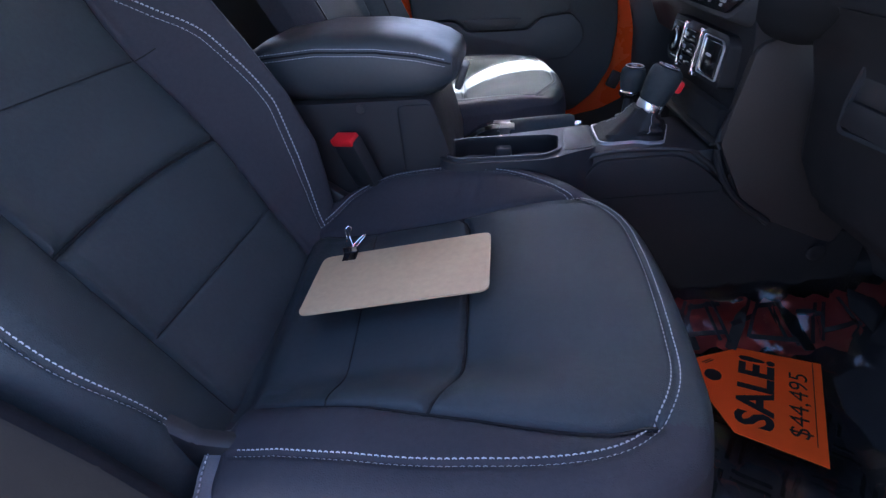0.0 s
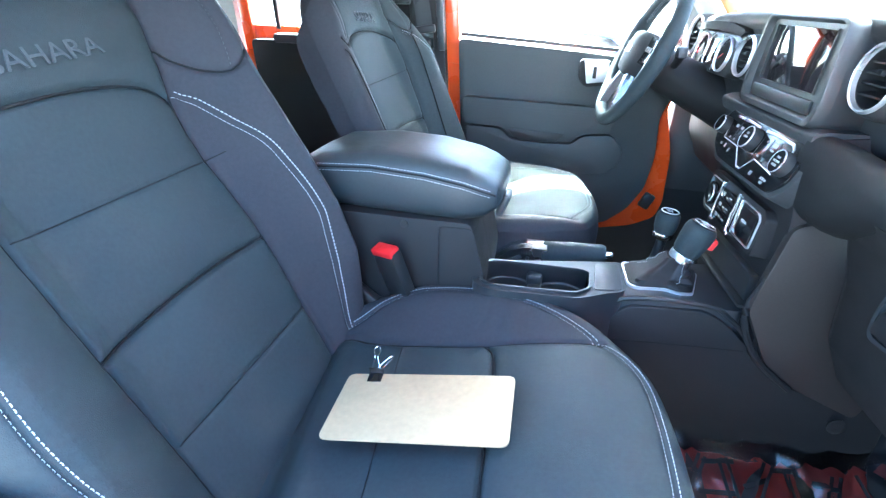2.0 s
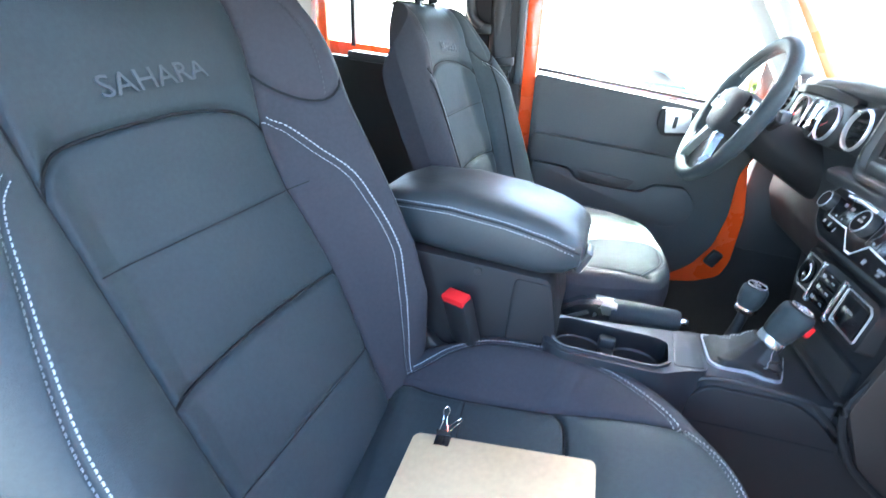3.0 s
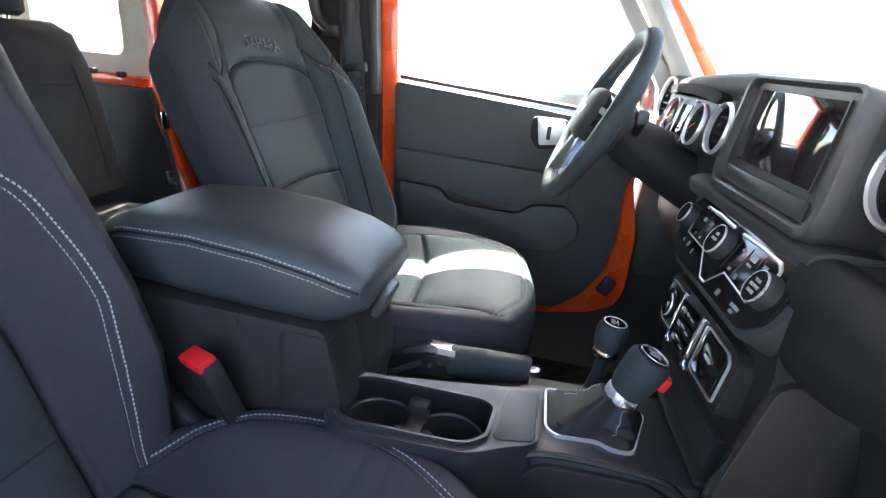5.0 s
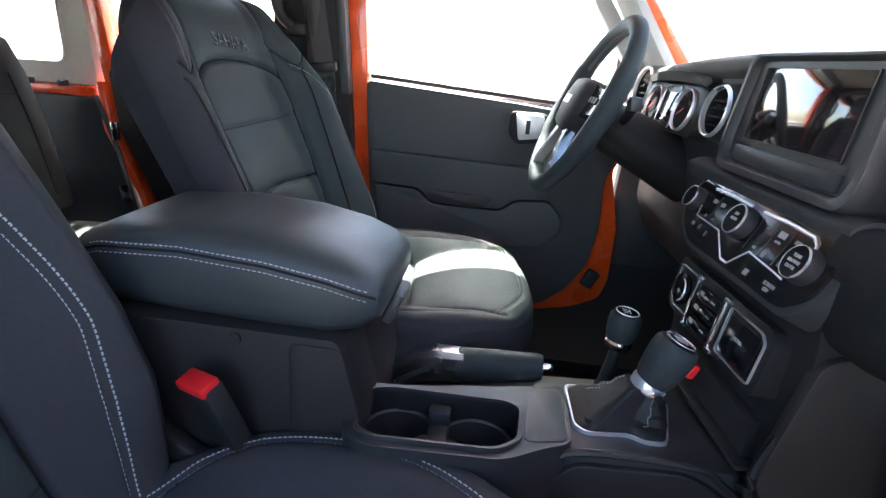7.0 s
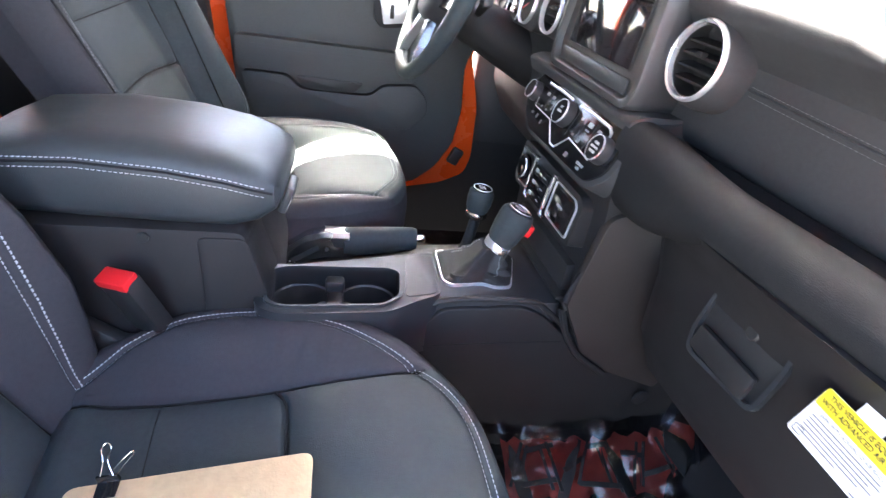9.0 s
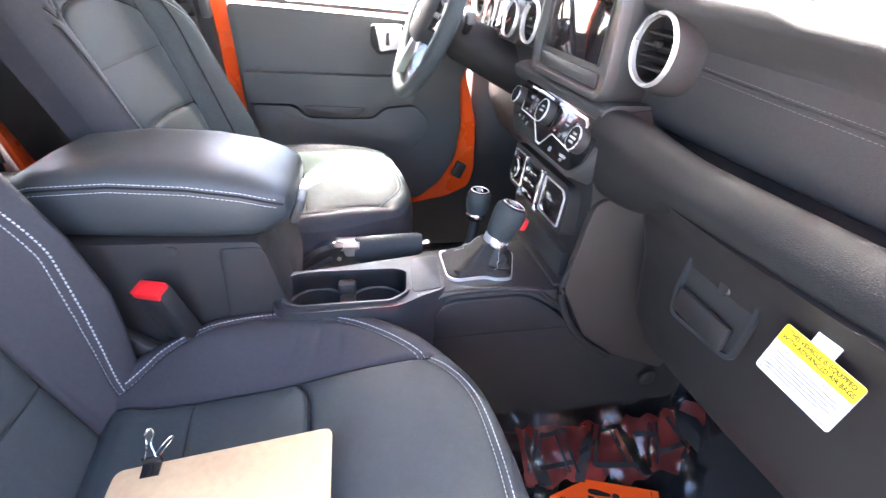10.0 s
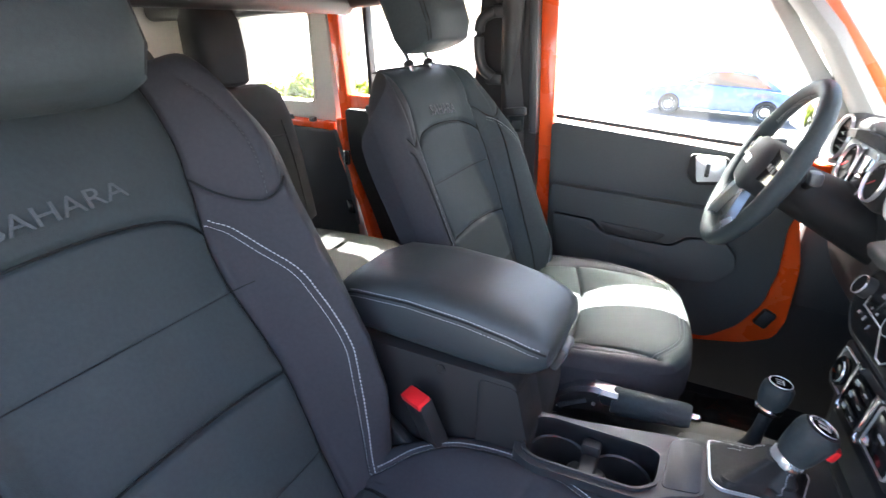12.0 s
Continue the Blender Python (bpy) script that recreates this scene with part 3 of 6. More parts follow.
    post_out = head_out - (0.055 if head_out < 0.1 else 0.012)
    for k in (-1, 1):
        a = base + across * (0.075 * k + head_side) + up * (0.64 * tall) + out * post_out
        part("headrest_post", tube([a, a + up * (0.10 + head_up)], 0.0055, 10), CHROME, seat)
        if head_out < 0.1:
            part("post_collar", lathe([(0, 0), (0.012, 0), (0.012, 0.008), (0.009, 0.012), (0, 0.012)], facing(base + across * (0.075 * k + head_side) + up * rise_to(0.708) * tall + out * post_out, up, out), 16), PLASTIC, seat)
            for n in range(5):
                part("post_notch", lathe([(0.0054, 0), (0.0070, 0.001), (0.0054, 0.003)], facing(a + up * (0.06 * tall + 0.011 * n), up, out), 12), PLASTIC_DARK, seat)
    return seat


front_seat("front_passenger_seat", "black leather front seat with pale grey twin stitching, reclined", -0.456, 0.84, 1.0, 1, (-0.480, 0.297), 27.6, (-0.421, 0.289), 8.6, 0.0029, -0.075, 0.115, broad=1.0, skew=0.16, head_side=-0.04)
front_seat("front_driver_seat", "black leather driver's seat with pale grey stitching, upright", 0.306, 0.62, 0.88, -1, (-0.436, 0.372), 23.5, (-0.502, 0.325), 8.0, 0.0046, -0.010, 0.030, 0.17, 0.6, 0.74, 0.76, head_side=-0.045, head_wide=0.80)

# ---- centre console ----


def rounded(points, r=0.012, n=4):
    """A polygon in two axes with its corners rounded."""
    out, m = [], len(points)
    for i in range(m):
        p, a, b = (np.array(points[k % m], float) for k in (i, i - 1, i + 1))
        da, db = a - p, b - p
        la, lb = np.linalg.norm(da), np.linalg.norm(db)
        k = min(r, la * 0.45, lb * 0.45)
        s, e = p + da / la * k, p + db / lb * k
        for t in np.linspace(0, 1, n + 1):
            out.append(tuple((1 - t) ** 2 * s + 2 * t * (1 - t) * p + t**2 * e))
    return out


def ring_plate(outer, inner, axis, lo, hi, bm=None):
    """A plate with a hole, from two outlines of equal count."""
    own = bmesh.new()
    k = "xyz".index(axis)

    def put(p, d):
        c = list(p)
        c.insert(k, d)
        return own.verts.new(c)

    r = [[put(p, d) for p in pts] for pts, d in ((outer, lo), (outer, hi), (inner, hi), (inner, lo))]
    n = len(outer)
    for a, b in zip(r, r[1:] + r[:1]):
        for i in range(n):
            j = (i + 1) % n
            own.faces.new((a[i], a[j], b[j], b[i]))
    return join(bm, own)


console = thing("centre_console", "black and dark grey plastic centre console with cup holders", "console", at=(0.025, 0.0, 0.012))
# rear box under the armrest
part("storage_box", prism(rounded([(-0.64, 0.10), (-0.265, 0.10), (-0.250, 0.36), (-0.275, 0.475), (-0.60, 0.475), (-0.64, 0.40)], 0.015), "y", -0.166, 0.06, 0.008), PLASTIC, console)
part("box_front_trim", prism(rounded([(-0.335, 0.20), (-0.262, 0.20), (-0.247, 0.37), (-0.272, 0.466), (-0.335, 0.466)], 0.012), "y", -0.1685, -0.08, 0.006), PLASTIC, console)
# armrest lid: soft, higher in the middle
rings = []
for x, half, lo, hi in ((-0.655, 0.070, 0.485, 0.525), (-0.645, 0.105, 0.472, 0.545), (-0.60, 0.122, 0.460, 0.566), (-0.50, 0.125, 0.455, 0.576), (-0.40, 0.125, 0.452, 0.571), (-0.33, 0.123, 0.452, 0.558), (-0.295, 0.118, 0.462, 0.545), (-0.272, 0.108, 0.480, 0.530), (-0.266, 0.09, 0.492, 0.518)):
    ring = []
    for k in range(48):
        g = 2 * math.pi * k / 48
        cx, sx = math.cos(g), math.sin(g)
        e = 0.5 if sx < 0 else 0.32
        ring.append((x + 0.035, -0.050 + 0.90 * half * np.sign(cx) * abs(cx) ** e, (lo + hi) / 2 + 0.012 + (hi - lo) / 2 * np.sign(sx) * abs(sx) ** 0.62))
    rings.append(ring)
armrest = part("armrest", loft(rings), ARM_VINYL, console, "padded black leather armrest lid")


def along_arm(x, side, lift=0.0):
    """A point on the armrest's flank, near its upper edge."""
    xs = [-0.645, -0.60, -0.50, -0.40, -0.33, -0.295, -0.272]
    half, lo, hi = (np.interp(x, xs, v) for v in ([0.105, 0.122, 0.125, 0.125, 0.123, 0.118, 0.108], [0.472, 0.460, 0.455, 0.452, 0.452, 0.462, 0.480], [0.545, 0.566, 0.576, 0.571, 0.558, 0.545, 0.530]))
    z = np.interp(x, xs, [0.526, 0.542, 0.548, 0.542, 0.531, 0.521, 0.513]) + side
    sx = np.clip((z - (lo + hi) / 2) / ((hi - lo) / 2), 0, 0.99) ** (1 / 0.62)
    y = -0.050 - 0.90 * half * np.sqrt(1 - sx**2) ** 0.32
    return np.stack(np.broadcast_arrays(x + 0.035, y - lift - 0.0012, z + 0.012), -1)


stitches([[(x, 0.0) for x in np.linspace(-0.62, -0.277, 80)]], lambda x, s, lift=0.0: along_arm(x, s, lift), (-0.0055, 0.0055), armrest)
part("lid_welt", tube([along_arm(x, 0.0, -0.0012) for x in np.linspace(-0.64, -0.274, 40)], 0.0018, 6), NEAR_BLACK, armrest)
part("lid_latch", box((0.014, 0.05, 0.045), (-0.230, -0.07, 0.488), (0, 22, 0), 0.005), PLASTIC_GREY, armrest)
part("latch_notch", lathe([(0, 0), (0.0075, 0), (0.0075, 0.003), (0, 0.003)], facing((-0.400, -0.1665, 0.463), (0, -1, 0)), 16), PLASTIC_DARK, console)
# cup tray with two wells
tray_out = rounded([(-0.268, -0.185), (-0.235, -0.205), (-0.075, -0.195), (-0.03, -0.165), (0.005, -0.150), (0.005, -0.030), (-0.03, -0.038), (-0.20, -0.078), (-0.268, -0.085)], 0.02)
tray_in = rounded([(-0.250, -0.178), (-0.228, -0.190), (-0.085, -0.182), (-0.062, -0.160), (-0.060, -0.145), (-0.058, -0.10), (-0.075, -0.090), (-0.225, -0.094), (-0.252, -0.104)], 0.018)
part("cup_tray", ring_plate(tray_out, tray_in, "z", 0.262, 0.3715), PLASTIC_SATIN, console, "dark grey satin plastic surround")
lip_out = [((x + 0.155) * 1.05 - 0.155, (y + 0.14) * 1.08 - 0.14) for x, y in tray_in]
part("tray_lip", ring_plate(lip_out, tray_in, "z", 0.366, 0.3765), PLASTIC_SATIN, console)
floor_in = [((x + 0.155) * 0.9 - 0.155, (y + 0.14) * 0.9 - 0.14) for x, y in tray_in]
well = loft([[(x, y, 0.371) for x, y in tray_in], [(x, y, 0.29) for x, y in tray_in], [(x, y, 0.255) for x, y in floor_in]], caps=False)
well.faces.new([v for v in well.verts][-len(floor_in):])
part("cup_well", well, PLASTIC_DARK, console)
for x in (-0.205, -0.108):
    part("cup_ring", lathe([(0.044, 0.0), (0.046, 0.004), (0.043, 0.007), (0.041, 0.004), (0.044, 0.0)], pose(x, -0.14, 0.257), 32), RUBBER, console)
for x in (-0.2045, -0.1085):
    part("cup_wall", lathe([(0.0455, 0.0), (0.0455, 0.083), (0.0480, 0.086), (0.0495, 0.083), (0.0495, 0.0)], pose(x, -0.140, 0.257), 40), PLASTIC_DARK, console)
part("cup_divider", box((0.026, 0.080, 0.09), (-0.157, -0.139, 0.300), bevel=0.006), PLASTIC_DARK, console)
part("divider_clip", box((0.030, 0.022, 0.026), (-0.158, -0.106, 0.350), bevel=0.006), PLASTIC_DARK, console)
for k in (-1, 1):
    part("cup_finger", lathe([(0, -0.026), (0.010, -0.022), (0.0135, -0.008), (0.0135, 0.008), (0.009, 0.015), (0, 0.017)], pose(-0.157 + k * 0.017, -0.139, 0.322), 16), PLASTIC_DARK, console)
part("coin_tray", prism(rounded([(-0.052, -0.160), (0.0, -0.148), (0.0, -0.04), (-0.045, -0.05)], 0.012), "z", 0.3705, 0.3730, 0.0012), PLASTIC_SATIN, console)
# body of the console, down to the tunnel
part("console_body", prism(rounded([(-0.30, 0.10), (0.30, 0.10), (0.30, 0.30), (0.20, 0.345), (0.05, 0.352), (-0.03, 0.340), (-0.06, 0.25), (-0.27, 0.25), (-0.30, 0.25)], 0.012), "y", -0.140, 0.02, 0.010), PLASTIC_DARK, console)
part("tunnel_panel", prism(rounded([(-0.275, -0.01), (0.475, -0.01), (0.475, 0.19), (0.335, 0.238), (0.228, 0.290), (0.178, 0.336), (0.140, 0.356), (0.008, 0.348), (-0.032, 0.296), (-0.125, 0.278), (-0.275, 0.288)], 0.018), "y", -0.158, -0.13, 0.007, 3), PLASTIC, console, "raised black plastic flank panel")
part("flank_seam", tube([(-0.02, -0.1578, 0.272), (0.08, -0.1582, 0.280), (0.215, -0.1578, 0.287)], 0.0014, 6), NEAR_BLACK, console)
part("flank_edge", tube(smooth_line([(-0.27, -0.150, 0.296), (-0.125, -0.150, 0.287), (-0.040, -0.150, 0.304), (0.002, -0.150, 0.358), (0.140, -0.150, 0.364), (0.184, -0.150, 0.342), (0.240, -0.150, 0.292)], 6), 0.005, 8), PLASTIC_DARK, console)
part("deck", prism(rounded([(-0.27, -0.02), (0.20, 0.0), (0.22, 0.16), (0.10, 0.17), (-0.27, 0.13)], 0.015), "z", 0.16, 0.268, 0.01), PLASTIC_DARK, console)
part("shifter_deck", prism(rounded([(-0.005, -0.150), (0.20, -0.150), (0.215, -0.02), (0.20, 0.035), (0.02, 0.0), (-0.005, -0.03)], 0.012), "z", 0.30, 0.3605, 0.014, 3), PLASTIC_SATIN, console)

shifter = thing("gear_lever", "black leather gear lever with silver collar and gaiter", "gear lever", at=(0.020, 0.006, 0.012))
bez_out = rounded([(0.012, -0.020), (0.016, -0.110), (0.030, -0.122), (0.085, -0.114), (0.102, -0.124), (0.130, -0.122), (0.152, -0.035), (0.120, -0.010)], 0.010)
bez_in = [(0.082 + (x - 0.082) * 0.958, -0.068 + (y + 0.068) * 0.958) for x, y in bez_out]
part("bezel", ring_plate(bez_out, bez_in, "z", 0.3595, 0.3660), RING, shifter, "chrome gaiter frame")
boot = []
axis0, axis1 = np.array([0.082, -0.068, 0.360]), np.array([0.105, -0.072, 0.416])
outline = np.array(bez_in)
for f, sc in ((0.0, 1.0), (0.08, 0.99), (0.18, 0.90), (0.28, 0.80), (0.38, 0.72), (0.48, 0.62), (0.58, 0.58), (0.70, 0.48), (0.84, 0.44), (1.0, 0.37)):
    ring = []
    for i, (x, y) in enumerate(outline):
        ang = math.atan2(y + 0.068, x - 0.082)
        fold = 1 + (0.13 * math.sin(3 * ang + 9 * f) + 0.09 * math.sin(f * 26 + 2 * ang)) * (1 - 0.7 * f) * float(ease(np.array(f), 0.05, 0.35))
        mid = axis0 + (axis1 - axis0) * f
        ring.append((mid[0] + (x - 0.082) * sc * fold, mid[1] + (y + 0.068) * sc * fold, mid[2] + 0.006 * math.sin(3 * ang + 4 * f) * (1 - f) * float(ease(np.array(f), 0.05, 0.3))))
    boot.append(ring)
part("gaiter", loft(boot), GAITER, shifter)
for ring_i in (4, 22):
    line = smooth_line([np.array(r[ring_i]) for r in boot[3:]], 6)
    bmst = None
    for a, b in zip(line[::2], line[1::2]):
        bmst = tube([a + np.array([0, -0.0015, 0.001]), b + np.array([0, -0.0015, 0.001])], 0.0007, 5, bm=bmst)
    part("gaiter_stitching", bmst, STITCH, shifter)["kind"] = "stuff"
lean = Vector((0.40, 0.03, 1.0)).normalized()
knob_m = facing((0.105, -0.072, 0.406), lean, (1, 0, 0)) @ Matrix.Scale(0.80, 4)
part("collar", lathe([(0.0, 0), (0.024, 0.0), (0.0285, 0.004), (0.0295, 0.014), (0.0285, 0.020), (0.024, 0.022), (0, 0.022)], knob_m, 40), RING, shifter, "knurled silver collar")
part("knob", lathe([(0.0, 0.018), (0.027, 0.02), (0.031, 0.03), (0.0345, 0.055), (0.036, 0.078), (0.0345, 0.090), (0.029, 0.097), (0.0, 0.099)], knob_m, 40), LEATHER, shifter)
part("cap", lathe([(0.0, 0.0985), (0.024, 0.0985), (0.026, 0.099), (0.024, 0.1005), (0.0, 0.1015)], knob_m, 32), GLOSS_BLACK, shifter)
part("cap_ring", lathe([(0.0225, 0.1005), (0.0235, 0.1018), (0.0245, 0.1005), (0.0235, 0.100), (0.0225, 0.1005)], knob_m, 32), RING, shifter)
for k, (dx, dy, w, h) in enumerate(((0.0, 0.006, 0.022, 0.004), (-0.006, -0.004, 0.006, 0.012), (0.006, -0.004, 0.006, 0.012))):
    part("cap_mark", box((w, h, 0.0008), (0, 0, 0)), PRINT_WHITE, shifter).data.transform(knob_m @ pose(dx, dy, 0.1016))
part("release_button", box((0.014, 0.020, 0.022), (0.152, -0.074, 0.446), (0, 22, 0), 0.005), RED, shifter, "red release button")
part("collar_badge", box((0.012, 0.003, 0.010), (0.111, -0.0960, 0.412), (0, 22, 0), 0.001), SATIN, shifter)

transfer = thing("transfer_lever", "black transfer case lever with silver ring", "gear lever", at=(-0.008, -0.018, 0.020))
tm = facing((0.122, 0.085, 0.378), (0.10, 0, 1), (1, 0, 0)) @ Matrix.Scale(0.86, 4)
part("boot", lathe([(0.040, -0.125), (0.036, -0.11), (0.024, -0.095), (0.015, -0.07), (0.011, -0.03), (0.010, 0.01), (0, 0.012)], tm, 28), RUBBER, transfer)
part("lever", tube([(0.118, 0.09, 0.30), (0.128, 0.09, 0.385)], 0.008, 10), PLASTIC_DARK, transfer)
part("collar", lathe([(0, 0.008), (0.021, 0.008), (0.0245, 0.013), (0.0245, 0.020), (0.021, 0.024), (0, 0.024)], tm, 32), CHROME, transfer, "chrome collar")
part("knob", lathe([(0, 0.02), (0.021, 0.021), (0.026, 0.035), (0.028, 0.055), (0.027, 0.068), (0.022, 0.075), (0, 0.0765)], tm, 32), LEATHER, transfer)
part("cap", lathe([(0, 0.076), (0.019, 0.0765), (0.020, 0.078), (0, 0.0785)], tm, 28), GLOSS_BLACK, transfer)
part("cap_ring", lathe([(0.0185, 0.078), (0.0195, 0.0795), (0.0208, 0.078), (0.0195, 0.077), (0.0185, 0.078)], tm, 28), RING, transfer)
for dx, dy, w, h in ((0, 0.004, 0.018, 0.002), (0.0, -0.002, 0.002, 0.013), (-0.007, -0.004, 0.002, 0.009), (0.007, -0.004, 0.002, 0.009)):
    part("cap_mark", box((w, h, 0.0007)), PRINT_WHITE, transfer).data.transform(tm @ pose(dx, dy, 0.0788))

brake = thing("parking_brake", "hand brake lever with silver arm and black leather grip", "hand brake", at=(0.004, -0.006, 0.016))
part("arm", loft([[(x, 0.07 + 0.019 * sy, z + h * sz) for sy, sz in ((-1, -0.9), (-1, 0.7), (-0.6, 1), (0.6, 1), (1, 0.7), (1, -0.9))] for x, z, h in ((-0.275, 0.255, 0.016), (-0.240, 0.282, 0.024), (-0.198, 0.312, 0.026), (-0.165, 0.322, 0.026), (-0.120, 0.323, 0.025))]), SATIN, brake, "satin silver arm")
part("grip", loft([[(x, 0.07 + 0.022 * math.cos(q), z + h * math.sin(q)) for q in np.linspace(0, 2 * math.pi, 20, endpoint=False)] for x, z, h in ((-0.130, 0.322, 0.026), (-0.126, 0.322, 0.030), (-0.06, 0.329, 0.027), (-0.005, 0.335, 0.023), (0.004, 0.336, 0.018))]), LEATHER, brake)
part("button", lathe([(0, 0), (0.008, 0), (0.008, 0.014), (0.006, 0.018), (0, 0.018)], facing((0.003, 0.07, 0.335), (1, 0, 0.08)), 16), CHROME, brake, "chrome release button")
part("arm_inset", box((0.06, 0.002, 0.010), (-0.200, 0.0502, 0.303), (0, -32, 0), 0.001), PLASTIC_GREY, brake)

buckle = thing("seat_belt_buckle", "black seat belt buckle with a bright red release button", "buckle", at=(0.055, -0.022, 0.020))
bk = pose(-0.443, -0.176, 0.379, 18, -6, -24)
part("body", box((0.050, 0.028, 0.105), (0, 0, -0.010), bevel=0.006, taper=(1.0, 1.0)), PLASTIC_DARK, buckle).data.transform(bk)
part("release_button", box((0.047, 0.026, 0.014), (0.0, -0.002, 0.041), bevel=0.003), RED, buckle, "bright red button").data.transform(bk)
part("slot", box((0.034, 0.004, 0.004), (0.0, 0.0105, 0.045)), GLOSS_BLACK, buckle).data.transform(bk)
part("stalk", box((0.028, 0.006, 0.11), (0.006, 0, -0.09), bevel=0.002), WEBBING_GREY, buckle).data.transform(bk)
part("stalk_cover", box((0.036, 0.018, 0.05), (0.014, 0.0, -0.16), bevel=0.004), PLASTIC, buckle).data.transform(bk)

# ---- dashboard ----
dash = thing("dashboard", "black soft-touch dashboard with chrome vent rings and grey stitching", "dashboard", at=(0.005, -0.034, -0.004), turn=6.0)


def sweep(section, y0, y1, bow=0.0, n=14, bm=None, crown=(0.0, 0.0)):
    """A section in x and z carried across the car, bowed forward and lowered at its ends."""
    rings = []
    for y in np.linspace(y0, y1, n):
        drop = (crown[0] if y < 0 else crown[1]) * (y / 0.7) ** 2
        rings.append([(x + bow * (y / 0.7) ** 2, y, z - drop) for x, z in section])
    return loft(rings, bm=bm)


# top pad: from the windscreen to the upper edge of the fascia
part("top_pad", sweep(rounded([(0.252, 0.824), (0.254, 0.840), (0.277, 0.850), (0.36, 0.838), (0.62, 0.79), (0.75, 0.755), (0.75, 0.70), (0.30, 0.70), (0.288, 0.785)], 0.014), -0.715, 0.715, 0.03, 25, None, (0.032, 0.032)), VINYL, dash)
# fascia pad before the passenger
part("fascia_pad", sweep(rounded([(0.304, 0.822), (0.288, 0.785), (0.284, 0.745), (0.286, 0.690), (0.296, 0.662), (0.42, 0.655), (0.42, 0.82)], 0.014), -0.715, -0.13, 0.03), VINYL, dash, "stitched black fascia pad")
part("fascia_tray", sweep(rounded([(0.245, 0.640), (0.300, 0.640), (0.312, 0.672), (0.42, 0.672), (0.42, 0.60), (0.245, 0.60)], 0.004), -0.715, -0.17, 0.03), SHADED_VINYL, dash)
# the padded roll, which swells into the surround of the centre panels
ROLL = [(0.197, 0.650), (0.211, 0.673), (0.236, 0.678), (0.258, 0.664), (0.282, 0.645), (0.282, 0.604), (0.257, 0.596), (0.219, 0.606), (0.199, 0.629)]
SURROUND = [(0.206, 0.664), (0.216, 0.684), (0.240, 0.688), (0.275, 0.672), (0.30, 0.62), (0.30, 0.555), (0.26, 0.548), (0.223, 0.566), (0.204, 0.606)]
rings = []
for y in np.linspace(-0.715, -0.150, 26):
    f = float(ease(np.array(y), -0.36, -0.185))
    rings.append([(x + 0.04 * (y / 0.7) ** 2, y, z) for x, z in rounded([((1 - f) * a[0] + f * b[0], (1 - f) * a[1] + f * b[1]) for a, b in zip(ROLL, SURROUND)], 0.020)])
# The roll's shade comes from its darker vinyl colour.
part("grab_roll", loft(rings), SHADED_VINYL, dash, "padded grey-black lower dash roll")
part("centre_ledge", sweep(rounded([(0.212, 0.684), (0.232, 0.692), (0.30, 0.690), (0.30, 0.66), (0.22, 0.66)], 0.008), -0.16, 0.20, 0.0), VINYL, dash)
part("driver_fascia", sweep(rounded([(0.262, 0.822), (0.270, 0.70), (0.285, 0.62), (0.31, 0.52), (0.45, 0.46), (0.45, 0.82)], 0.014), 0.14, 0.715, 0.03), VINYL, dash)
part("knee_panel", sweep(rounded([(0.30, 0.62), (0.30, 0.52), (0.34, 0.43), (0.40, 0.42), (0.44, 0.60)], 0.014), 0.17, 0.68, 0.02), PLASTIC_DARK, dash)
part("firewall_panel", sweep([(0.55, 0.0), (0.50, 0.20), (0.46, 0.52), (0.70, 0.52), (0.80, 0.0)], -0.715, 0.715), CARPET, dash)


def fas(y, z_off, lift=0.0):
    """A point on the stitched line of the fascia pad."""
    return np.stack(np.broadcast_arrays(0.2850 + 0.03 * (y / 0.7) ** 2 - 0.0012 - lift, y, 0.757 + z_off + 0.05 * (y + 0.2)), -1)



stitches([[(y, 0.0) for y in np.linspace(-0.245, -0.70, 60)]], fas, (-0.0050, 0.0050), dash, 0.004, 0.0062, 0.0006, STITCH_GREY)
part("fascia_welt", tube([fas(y, 0.0, -0.0005) for y in np.linspace(-0.245, -0.70, 30)], 0.002, 6), VINYL, dash)


def vent(y, x, z, r, tilt=8.0):
    m = facing((x, y, z), (-1, 0, math.tan(radians(tilt))))
    v = part("air_vent", lathe([(r * 0.88, -0.03), (r * 0.88, 0.001), (r * 0.84, 0.002), (r * 0.84, -0.03)], m, 40), PLASTIC_DARK, dash, "round air vent with chrome ring")
    part("chrome_ring", lathe([(r * 0.87, 0.0), (r * 0.89, 0.008), (r * 0.94, 0.010), (r * 0.99, 0.006), (r * 1.0, -0.004), (r * 0.87, 0.0)], m, 48), RING, v)
    part("housing", lathe([(r * 0.99, 0.004), (r * 1.06, -0.003), (r * 1.13, -0.018), (r * 1.13, -0.05)], m, 48), VINYL, v)
    part("vent_back", lathe([(0, -0.028), (r * 0.82, -0.028)], m, 32), PLASTIC_DARK, v)
    for k in (-0.45, -0.15, 0.15, 0.45):
        half = r * 0.8 * math.sqrt(1 - k * k)
        ob = part("slat", box((2 * half, 0.0035, 0.018), (0, k * r, -0.010), (18, 0, 0), 0.001), PLASTIC, v)
        ob.data.transform(m)
    ob = part("slat_thumb", box((0.010, 0.008, 0.010), (0, 0.15 * r, 0.0), (0, 0, 0), 0.002), PLASTIC, v)
    ob.data.transform(m)
    return v


vent(-0.190, 0.256, 0.770, 0.047)
vent(0.198, 0.240, 0.760, 0.040)
vent(-0.655, 0.300, 0.775, 0.050)
vent(0.645, 0.275, 0.775, 0.050)


